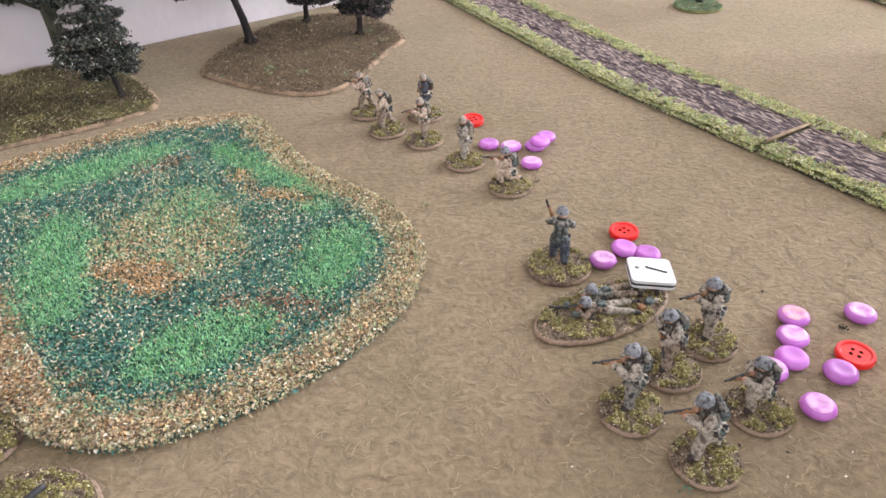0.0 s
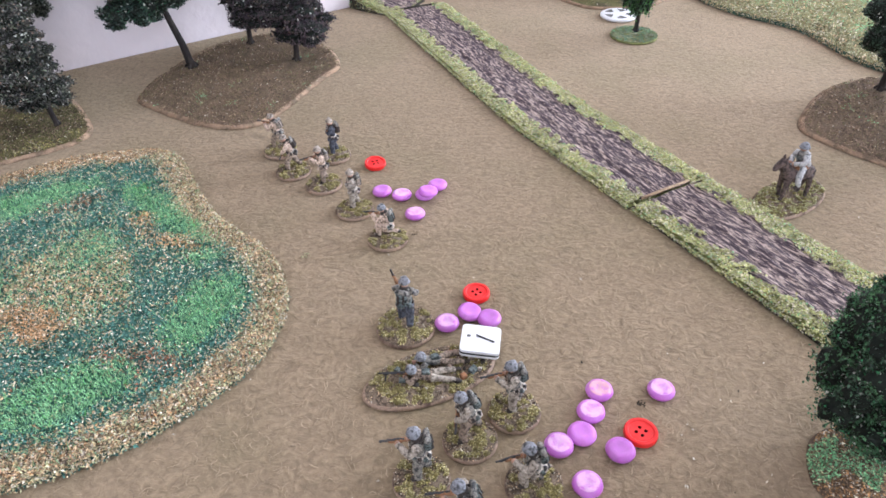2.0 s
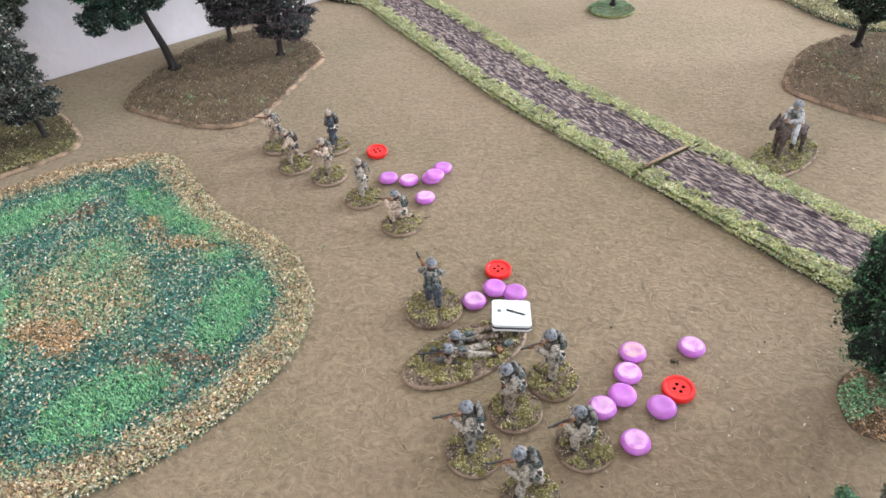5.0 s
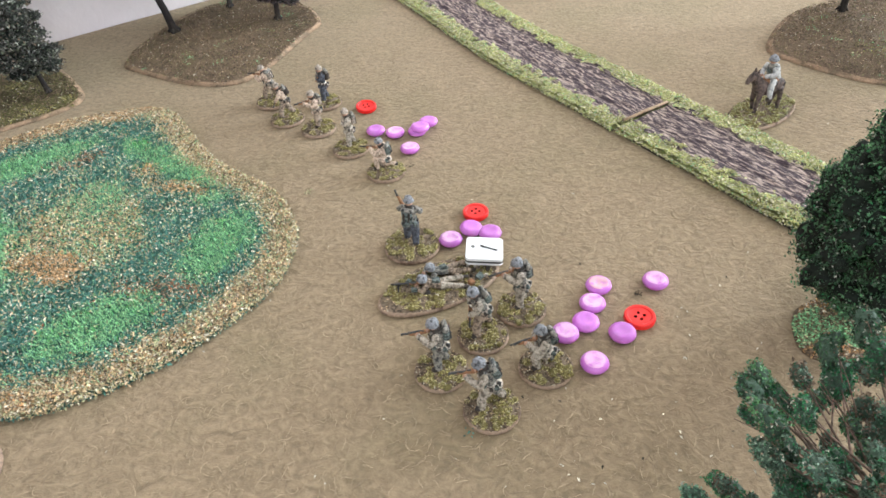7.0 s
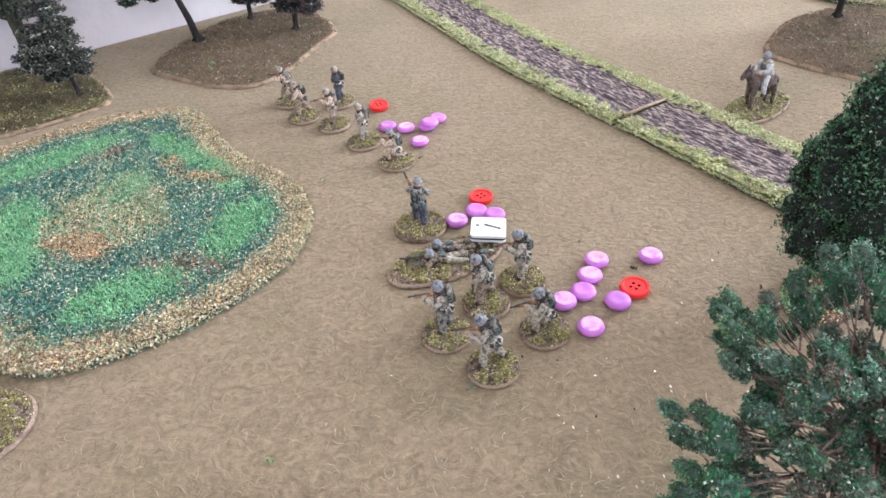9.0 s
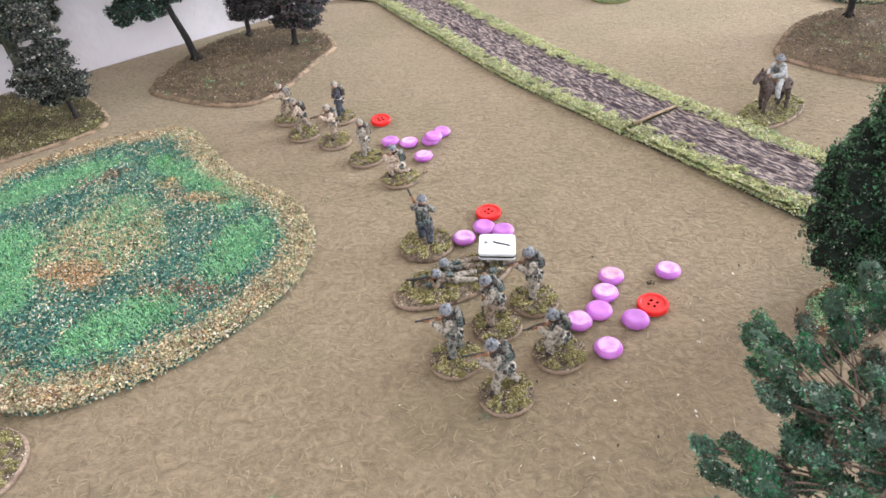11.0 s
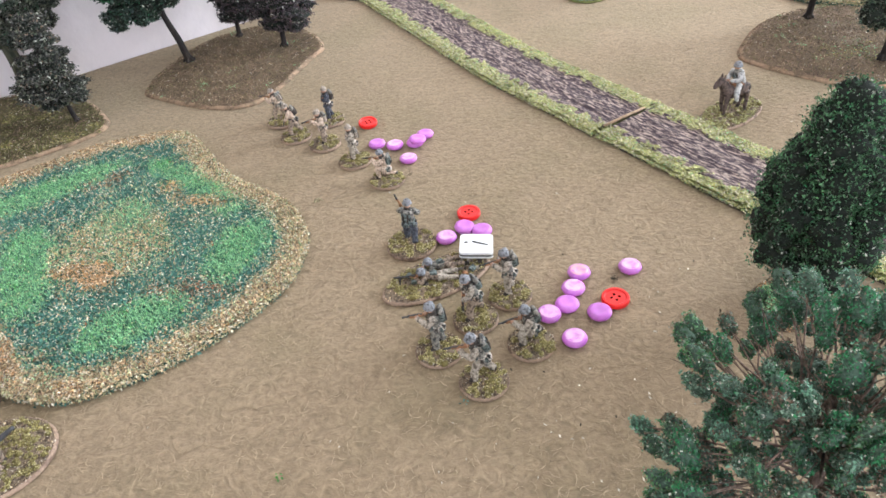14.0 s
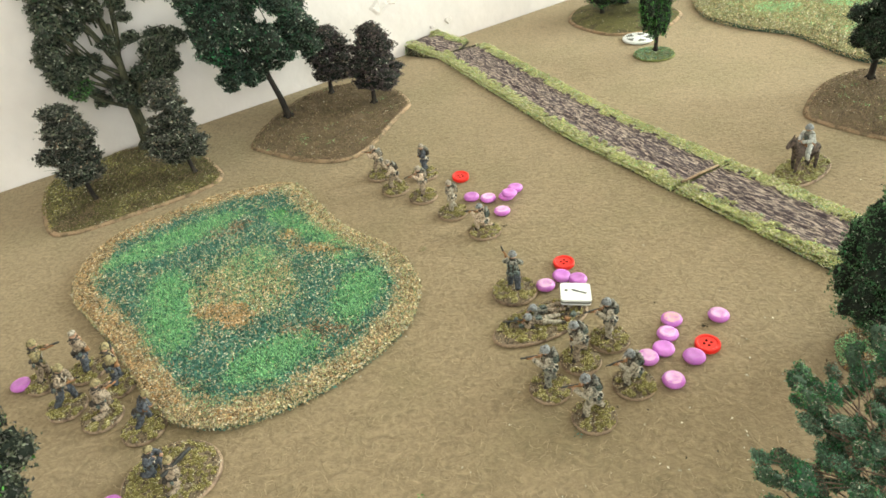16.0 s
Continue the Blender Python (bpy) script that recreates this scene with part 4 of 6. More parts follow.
def star_marker():
    root = thing("star_marker", "round white marker disc with a star cut-out pattern", "marker disc", (0.2803, 0.8120, 0.0006), 10)
    b = Build()
    b.lathe([(0.0180, 0.0), (0.0188, 0.0006), (0.0188, 0.0024), (0.0180, 0.0030)], WHITE, 36)
    part("disc", b, root)
    for k in range(5):
        a0, a1 = radians(72 * k + 54 - 24), radians(72 * k + 54 + 24)
        g = Build()
        am = (a0 + a1) / 2
        g.add([(0.0062 * math.cos(am), 0.0062 * math.sin(am), 0.0032)] + [(0.0145 * math.cos(a0 + (a1 - a0) * i / 6), 0.0145 * math.sin(a0 + (a1 - a0) * i / 6), 0.0032) for i in range(7)],
              [tuple(range(8))], GREYPRINT, False)
        part("dark_segment", g, root, "dark gap between star points")


star_marker()


# ---- trees ----


def clod(d, c):
    """How far a leaf clump bulges in one direction."""
    return 1 + 0.50 * noise.noise(d * 2.3 + c * 140) + 0.30 * noise.noise(d * 5.2 + c * 210)


def crown_leaves(b, clumps, count, size, palette, rnd, shell=0.82, tinted=0.4, core=None):
    """Each clump is a shade-dark knobbly core under a tight skin of leaf bits."""
    weights = [c[3] * (c[1].x * c[1].y + c[1].y * c[1].z + c[1].x * c[1].z) for c in clumps]
    total = sum(weights)
    mats_, shares = [m for m, _ in palette], [w for _, w in palette]
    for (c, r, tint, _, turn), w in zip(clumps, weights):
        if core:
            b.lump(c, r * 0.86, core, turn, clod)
        for _ in range(int(count * w / total)):
            d = Vector((rnd.gauss(0, 1), rnd.gauss(0, 1), rnd.gauss(0, 1))).normalized()
            k = (shell + (1.06 - shell) * rnd.random()) * clod(d, c)
            p = Vector((d.x * r.x, d.y * r.y, d.z * r.z)) * k
            m = tint if tint and rnd.random() < tinted else rnd.choices(mats_, shares)[0]
            b.flakes([c + (turn @ p if turn else p)], [rnd.uniform(0.55, 1.3) * size], [m], 1.6, 1.0)


def tree(label, at, trunk, clumps, count, size, palette, bark=BARK, seed=1, limbs=7, group="", twigs=2, shell=0.82, tinted=0.4, core=None, limb=0.8):
    """trunk: (points, radii) in its own space; clumps: (centre, radii, tint, density, turn) in the same space."""
    rnd = random.Random(seed)
    root = thing("model_tree", label, "model tree", at, 0, group)
    b = Build()
    pts = [Vector(p) for p in trunk[0]]
    b.tube(pts, trunk[1], bark, 9)
    for k in range(5):
        a = k * 1.2566 + rnd.random()
        r0 = trunk[1][0]
        b.tube([pts[0] + Vector((0, 0, r0 * 1.6)), pts[0] + Vector((math.cos(a) * r0 * 1.5, math.sin(a) * r0 * 1.5, r0 * 0.3))], [r0 * 0.6, r0 * 0.3], bark, 5)
    stem = part("trunk", b, root)
    clumps = [(Vector(c), Vector(r), t, d, turn) for c, r, t, d, turn in clumps]
    order = sorted(clumps, key=lambda c: -c[1].length)[:limbs]
    for c, r, _, _, _ in order:
        g = Build()
        h = max(0.25, min(0.9, (c.z - pts[0].z) / max(pts[-1].z - pts[0].z, 1e-6) * (0.85 if limbs > 40 else 0.62)))
        i = min(int(h * (len(pts) - 1)), len(pts) - 2)
        start = pts[i].lerp(pts[i + 1], h * (len(pts) - 1) - i)
        mid = start.lerp(c, 0.5) + Vector((0, 0, -0.06 * (c - start).length)) + Vector((rnd.gauss(0, 1), rnd.gauss(0, 1), rnd.gauss(0, 1))) * 0.07 * (c - start).length
        r0 = trunk[1][-1] * limb
        g.tube([start, mid, c], [r0, r0 * 0.75, r0 * 0.4], bark, 6)
        for _ in range(twigs):
            t = rnd.uniform(0.35, 0.9)
            q = start.lerp(c, t)
            e = c + Vector((rnd.gauss(0, 1) * r.x, rnd.gauss(0, 1) * r.y, rnd.gauss(0, 1) * r.z)) * 0.6
            g.tube([q, q.lerp(e, 0.5) + Vector((0, 0, 0.001)), e], [r0 * 0.45, r0 * 0.35, r0 * 0.2], bark, 5)
        part("limb", g, stem)
    leaves = Build()
    crown_leaves(leaves, clumps, count, size, palette, rnd, shell, tinted, core)
    part("crown", leaves, root, kind="stuff")
    return root


def puff(rnd, centre, radii, n, r0, r1, flat=1.0, tint=None, tints=0.0, hollow=0.5, density=1.0):
    """n clumps spread through an egg-shaped crown."""
    out = []
    for _ in range(n):
        d = Vector((rnd.gauss(0, 1), rnd.gauss(0, 1), rnd.gauss(0, 1))).normalized()
        k = hollow + (1 - hollow) * rnd.random()
        r = rnd.uniform(r0, r1)
        c = (centre[0] + d.x * k * (radii[0] - r * 0.6), centre[1] + d.y * k * (radii[1] - r * 0.6), centre[2] + d.z * k * (radii[2] - r * 0.6 * flat))
        out.append((c, (r, r, r * flat), tint if rnd.random() < tints else None, density, None))
    return out


def tiers(rnd, profile, middle=(0.0, 0.0), pad=0.0105, flat=0.42, step=0.016, deep=0.45, ragged=0.30):
    """A crown in ragged shelves; profile: (height, half-width) from the lowest shelf up."""
    out = []
    for z, w in profile:
        n = max(3, int(6.3 * w / step))
        start = rnd.uniform(0, 6.28)
        for k in range(n):
            a, far = start + 6.283 * (k + rnd.uniform(-0.4, 0.4)) / n, max(0.0, w - pad * 0.7) * rnd.uniform(1.05 - 1.6 * ragged, 1.10)
            r = pad * rnd.uniform(1 - ragged, 1.25)
            out.append(((middle[0] + math.cos(a) * far, middle[1] + math.sin(a) * far, z + rnd.uniform(-0.0030, 0.0030)), (r, r * rnd.uniform(0.8, 1.1), r * flat * rnd.uniform(0.8, 1.3)), None, 1.0,
                        Matrix.Rotation(rnd.uniform(-0.35, 0.35), 3, (math.sin(a), -math.cos(a), 0))))
        for _ in range(int(n * deep)):
            a, far = rnd.uniform(0, 6.28), w * rnd.uniform(0.1, 0.5)
            out.append(((middle[0] + math.cos(a) * far, middle[1] + math.sin(a) * far, z + rnd.uniform(-0.004, 0.004)), (pad, pad, pad * flat * 1.2), None, 0.5, None))
    return out


def facing(clumps, rnd, deep, each=4):
    """Clumps given as (across, height, radius, tint), spread across the wall and jittered in depth."""
    out = []
    for s, z, r, tint in clumps:
        for _ in range(each):
            d, a, h = rnd.uniform(-deep, deep), s + rnd.gauss(0, 0.34) * r, z + rnd.gauss(0, 0.32) * r
            k = r * rnd.uniform(0.46, 0.86)
            out.append(((0.87 * a - 0.49 * d, 0.49 * a + 0.87 * d, h), (k, k * 0.95, k * rnd.uniform(0.55, 0.8)), tint, 1.0, Matrix.Rotation(rnd.uniform(-0.6, 0.6), 3, "X")))
    return out


R = random.Random(21)
CHAR = [(L_CHAR, 0.62), (L_GREYGREEN, 0.25), (L_GLINT, 0.06), (L_RUST, 0.07)]
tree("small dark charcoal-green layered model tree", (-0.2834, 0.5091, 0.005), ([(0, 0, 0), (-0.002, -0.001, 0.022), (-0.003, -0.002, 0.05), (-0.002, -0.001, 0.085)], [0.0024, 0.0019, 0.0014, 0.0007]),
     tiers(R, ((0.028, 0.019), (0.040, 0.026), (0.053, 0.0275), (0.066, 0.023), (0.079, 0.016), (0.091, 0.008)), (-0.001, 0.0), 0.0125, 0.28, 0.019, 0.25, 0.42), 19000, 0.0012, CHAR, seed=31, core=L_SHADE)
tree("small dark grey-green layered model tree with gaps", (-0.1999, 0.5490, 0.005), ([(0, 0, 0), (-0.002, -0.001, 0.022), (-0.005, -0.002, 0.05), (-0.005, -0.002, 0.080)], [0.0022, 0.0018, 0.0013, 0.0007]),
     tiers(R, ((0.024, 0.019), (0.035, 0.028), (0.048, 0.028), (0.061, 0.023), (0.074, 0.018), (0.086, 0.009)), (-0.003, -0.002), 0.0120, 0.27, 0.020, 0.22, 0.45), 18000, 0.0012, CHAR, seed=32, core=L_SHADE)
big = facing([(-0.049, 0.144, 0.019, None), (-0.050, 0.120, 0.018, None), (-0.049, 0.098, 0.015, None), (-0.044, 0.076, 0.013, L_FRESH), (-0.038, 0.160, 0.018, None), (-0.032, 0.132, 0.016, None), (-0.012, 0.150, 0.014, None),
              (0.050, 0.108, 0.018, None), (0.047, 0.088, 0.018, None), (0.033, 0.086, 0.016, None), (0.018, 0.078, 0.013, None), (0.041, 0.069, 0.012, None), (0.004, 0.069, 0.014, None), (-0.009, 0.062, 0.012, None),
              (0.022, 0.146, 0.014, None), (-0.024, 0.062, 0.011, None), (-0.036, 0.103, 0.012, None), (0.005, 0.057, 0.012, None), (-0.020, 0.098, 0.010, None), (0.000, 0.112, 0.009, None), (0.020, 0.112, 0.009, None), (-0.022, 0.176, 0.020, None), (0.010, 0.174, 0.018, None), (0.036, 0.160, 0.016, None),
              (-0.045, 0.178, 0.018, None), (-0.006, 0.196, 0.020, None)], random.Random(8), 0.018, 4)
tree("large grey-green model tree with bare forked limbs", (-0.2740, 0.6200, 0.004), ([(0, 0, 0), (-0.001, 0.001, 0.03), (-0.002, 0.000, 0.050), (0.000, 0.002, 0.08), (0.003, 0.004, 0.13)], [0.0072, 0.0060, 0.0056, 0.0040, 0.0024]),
     big, 66000, 0.0014, [(L_GREYGREEN, 0.56), (L_CHAR, 0.26), (L_DARK, 0.12), (L_GLINT, 0.05)], bark=BARK_GREEN, seed=33, limbs=15, twigs=3, core=L_SHADE, limb=0.95)
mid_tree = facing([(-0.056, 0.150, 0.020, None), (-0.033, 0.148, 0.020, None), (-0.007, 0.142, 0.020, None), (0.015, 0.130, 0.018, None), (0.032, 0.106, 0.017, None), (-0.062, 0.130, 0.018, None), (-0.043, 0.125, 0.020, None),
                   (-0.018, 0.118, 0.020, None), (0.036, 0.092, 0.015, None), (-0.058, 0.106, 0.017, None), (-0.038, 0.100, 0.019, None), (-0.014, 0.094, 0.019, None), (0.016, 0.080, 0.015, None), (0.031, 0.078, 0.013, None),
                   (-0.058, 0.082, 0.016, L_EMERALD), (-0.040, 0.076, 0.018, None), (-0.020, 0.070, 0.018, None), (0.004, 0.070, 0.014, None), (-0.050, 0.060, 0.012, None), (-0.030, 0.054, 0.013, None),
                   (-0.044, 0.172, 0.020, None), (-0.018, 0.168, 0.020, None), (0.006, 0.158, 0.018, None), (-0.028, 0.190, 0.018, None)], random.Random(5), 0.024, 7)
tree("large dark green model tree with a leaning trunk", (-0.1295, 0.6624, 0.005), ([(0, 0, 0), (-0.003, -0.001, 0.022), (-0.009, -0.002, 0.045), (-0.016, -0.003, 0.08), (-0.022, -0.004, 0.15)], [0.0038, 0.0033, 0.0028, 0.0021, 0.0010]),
     mid_tree, 82000, 0.0014, [(L_NIGHT, 0.50), (L_DARK, 0.30), (L_CHAR, 0.10), (L_EMERALD, 0.05), (L_GLINT, 0.05)], seed=34, limbs=9, core=L_SHADE)
PURP = [(L_PURPLE, 0.78), (L_CHAR, 0.14), (L_RUST, 0.05), (L_GLINT, 0.03)]
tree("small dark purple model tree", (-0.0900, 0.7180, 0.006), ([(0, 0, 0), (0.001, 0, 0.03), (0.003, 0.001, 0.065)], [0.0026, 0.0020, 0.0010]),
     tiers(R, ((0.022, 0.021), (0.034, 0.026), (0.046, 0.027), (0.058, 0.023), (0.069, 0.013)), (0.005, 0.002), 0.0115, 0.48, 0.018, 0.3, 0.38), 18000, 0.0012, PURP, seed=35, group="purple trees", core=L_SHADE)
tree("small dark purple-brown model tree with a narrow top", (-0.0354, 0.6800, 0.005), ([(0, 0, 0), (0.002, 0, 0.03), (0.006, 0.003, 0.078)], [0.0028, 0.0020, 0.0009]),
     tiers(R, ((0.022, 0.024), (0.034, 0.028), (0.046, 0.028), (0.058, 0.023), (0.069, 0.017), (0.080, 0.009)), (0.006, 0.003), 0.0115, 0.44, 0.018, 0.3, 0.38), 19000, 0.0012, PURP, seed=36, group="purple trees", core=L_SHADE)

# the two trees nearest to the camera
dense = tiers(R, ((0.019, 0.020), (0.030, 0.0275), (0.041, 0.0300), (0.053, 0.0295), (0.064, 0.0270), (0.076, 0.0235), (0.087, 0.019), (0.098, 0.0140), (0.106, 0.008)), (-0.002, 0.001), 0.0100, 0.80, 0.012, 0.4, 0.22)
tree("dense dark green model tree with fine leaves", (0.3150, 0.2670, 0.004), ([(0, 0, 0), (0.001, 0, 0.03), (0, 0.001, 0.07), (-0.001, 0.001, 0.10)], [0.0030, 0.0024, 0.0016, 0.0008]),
     dense, 95000, 0.00078, [(L_GLOSS, 0.80), (L_EMERALD, 0.06), (L_LEAF, 0.09), (L_GLINT, 0.05)], seed=41, core=L_SHADE)


def boughs(rnd, n, middle, radii, root):
    """Boughs strung with small knots of leaves, each ending in an oblong pad; open gaps between them."""
    out = []
    made = 0
    while made < n:
        d = Vector((rnd.gauss(0, 1), rnd.gauss(0, 1), rnd.gauss(0.2, 1))).normalized()
        tip = Vector(middle) + Vector((d.x * radii[0], d.y * radii[1], d.z * radii[2])) * rnd.uniform(0.72, 1.0)
        if noise.noise(tip * 34) < -0.26:
            continue
        made += 1
        start = Vector(root)
        along = tip - start
        turn = (along.normalized() + Vector((rnd.gauss(0, 0.2), rnd.gauss(0, 0.2), rnd.gauss(0, 0.15)))).to_track_quat("X", "Z").to_matrix()
        size = rnd.uniform(0.75, 1.1)
        out.append((tip, (0.0068 * size, 0.0042 * size, 0.0028 * size), rnd.choices((L_EMERALD, L_LEAF, L_TEAL, L_GLOSS), (0.50, 0.14, 0.26, 0.10))[0], 1.0, turn))
        tint = rnd.choices((L_TEAL, L_GLOSS, L_RUST, L_EMERALD, L_LEAF), (0.36, 0.12, 0.26, 0.14, 0.12))[0]
        for _ in range(rnd.randint(3, 5)):
            p = start + along * rnd.uniform(0.50, 0.95)
            q = rnd.uniform(0.0018, 0.0034)
            p += Vector((rnd.gauss(0, 1), rnd.gauss(0, 1), rnd.gauss(0, 0.8))) * 0.0052
            out.append((p, (q * rnd.uniform(1.0, 1.4), q, q * 0.72), tint if rnd.random() < 0.75 else L_RUST, 1.0, turn))
    return out


ragged = boughs(random.Random(6), 78, (-0.001, 0.008, 0.076), (0.055, 0.053, 0.042), (-0.002, 0.004, 0.045)) + boughs(random.Random(7), 20, (-0.014, 0.0, 0.042), (0.052, 0.048, 0.018), (-0.004, 0.003, 0.04))
tree("ragged blue-green model tree with open twiggy limbs", (0.2440, 0.1160, 0.004), ([(0, 0, 0), (0.001, 0, 0.03), (-0.002, 0.002, 0.055), (-0.004, 0.004, 0.085)], [0.0034, 0.0028, 0.0022, 0.0013]),
     ragged, 170000, 0.00056, [(L_TEAL, 0.40), (L_GLOSS, 0.10), (L_RUST, 0.23), (L_EMERALD, 0.13), (L_GLINT, 0.14)], bark=BARK_TWIG, seed=42, limbs=110, twigs=2, tinted=0.6, core=L_TEALSHADE, limb=0.42)
woodland_base("little board with russet scatter under the ragged tree", [(0.218, 0.116), (0.228, 0.136), (0.248, 0.140), (0.266, 0.128), (0.268, 0.104), (0.252, 0.090), (0.228, 0.096)],
              EARTH, russet_bits, 1500, grow=0.003, seed=9, tall=0.0025)

# trees on the dark brown board
tree("dark green model tree with a thin trunk", (0.4642, 0.6177, 0.009), ([(0, 0, 0), (0.001, 0, 0.03), (0.003, 0, 0.06), (0.004, 0, 0.11)], [0.0031, 0.0026, 0.0020, 0.0010]),
     puff(R, (0.004, 0, 0.064), (0.032, 0.030, 0.044), 40, 0.009, 0.013, 0.8, None, 0, 0.5), 20000, 0.0012, [(L_DARK, 0.76), (L_CHAR, 0.18), (L_GLINT, 0.04)], seed=43, core=L_SHADE)
tree("grey-green model tree with spreading low limbs", (0.4814, 0.5190, 0.009), ([(0, 0, 0), (0.002, 0, 0.025), (0.004, 0, 0.045), (0.006, 0, 0.09)], [0.0036, 0.0030, 0.0024, 0.0012]),
     puff(R, (0.006, 0, 0.070), (0.047, 0.042, 0.040), 34, 0.008, 0.012, 0.8, None, 0, 0.6) + [((-0.017, -0.009, 0.040), (0.0085, 0.008, 0.0115), None, 1.0, None), ((-0.030, -0.016, 0.046), (0.0085, 0.008, 0.0100), None, 1.0, None)], 16000, 0.0012,
     [(L_DARK, 0.55), (L_GREYGREEN, 0.35), (L_CHAR, 0.1)], bark=BARK, seed=44, limbs=10, core=L_SHADE)

# small tree on a flocked disc, and bushes behind the disc marker
disc_tree = tree("little weeping green model tree on a flocked disc", (0.2880, 0.7570, 0.0006), ([(0.002, 0.004, 0.003), (0.003, 0.004, 0.03), (0.002, 0.004, 0.08)], [0.0024, 0.0019, 0.0010]),
                 [(c, (q[0] * 0.55, q[1] * 0.55, q[2] * 1.6), t, d, w) for c, q, t, d, w in puff(R, (0, 0, 0.070), (0.026, 0.024, 0.042), 40, 0.008, 0.012, 1.0, None, 0, 0.5)],
                 16000, 0.0012, [(L_FRESH, 0.45), (L_DARK, 0.45), (L_GREYGREEN, 0.1)], seed=45, core=L_SHADE)
b = Build()
b.lathe([(0.0235, 0.0), (0.0232, 0.0010), (0.0200, 0.0018), (0.0080, 0.0022), (0.0002, 0.0024)], TURF, 28)
rr = random.Random(5)
for _ in range(3000):
    a, k = rr.uniform(0, 6.283), 0.0228 * math.sqrt(rr.random())
    x, y = k * math.cos(a), k * math.sin(a)
    grassy = fbm(x, y, 110, 3.0) + 30 * y > 0.0
    b.flakes([(x, y, 0.0017 + 0.0008 * (1 - k / 0.0228) + rr.uniform(0, 0.0006))], [rr.uniform(0.0005, 0.0009)],
             [rr.choices((F_GREEN, F_TEAL, F_SWARD, F_PALE, F_MINT), (0.24, 0.26, 0.44, 0.03, 0.03) if grassy else (0.05, 0.32, 0.46, 0.11, 0.06))[0]], 0.5)
part("flocked_disc", b, disc_tree, "dark green flocked disc")
for x, y, h, s in ((0.252, 0.912, 0.075, 51), (0.318, 0.915, 0.085, 52), (0.290, 0.950, 0.08, 53)):
    tree("bushy dark green model tree standing low", (x, y, 0.004), ([(0, 0, 0), (0, 0, 0.03), (0, 0, h * 0.8)], [0.003, 0.0025, 0.001]),
         puff(R, (0, 0, h * 0.55), (0.030, 0.028, h * 0.52), 30, 0.009, 0.013, 0.9, None, 0, 0.5), 12000, 0.0014, [(L_DARK, 0.55), (L_GREYGREEN, 0.25), (L_FRESH, 0.2)], seed=s, group="bushy trees", core=L_SHADE)
# tree at the front left edge of the cloth
tree("olive-green model tree at the front of the cloth", (-0.1640, 0.1560, 0.0008), ([(0, 0, 0), (0, 0, 0.03), (0, 0, 0.08)], [0.003, 0.0025, 0.001]),
     puff(R, (0, 0, 0.060), (0.030, 0.030, 0.035), 34, 0.008, 0.012, 0.85, None, 0, 0.5), 16000, 0.0012, [(L_CHAR, 0.35), (L_GREYGREEN, 0.6), (L_FRESH, 0.05)], seed=46, core=L_SHADE)

# ---- miniatures ----
MM = 0.001


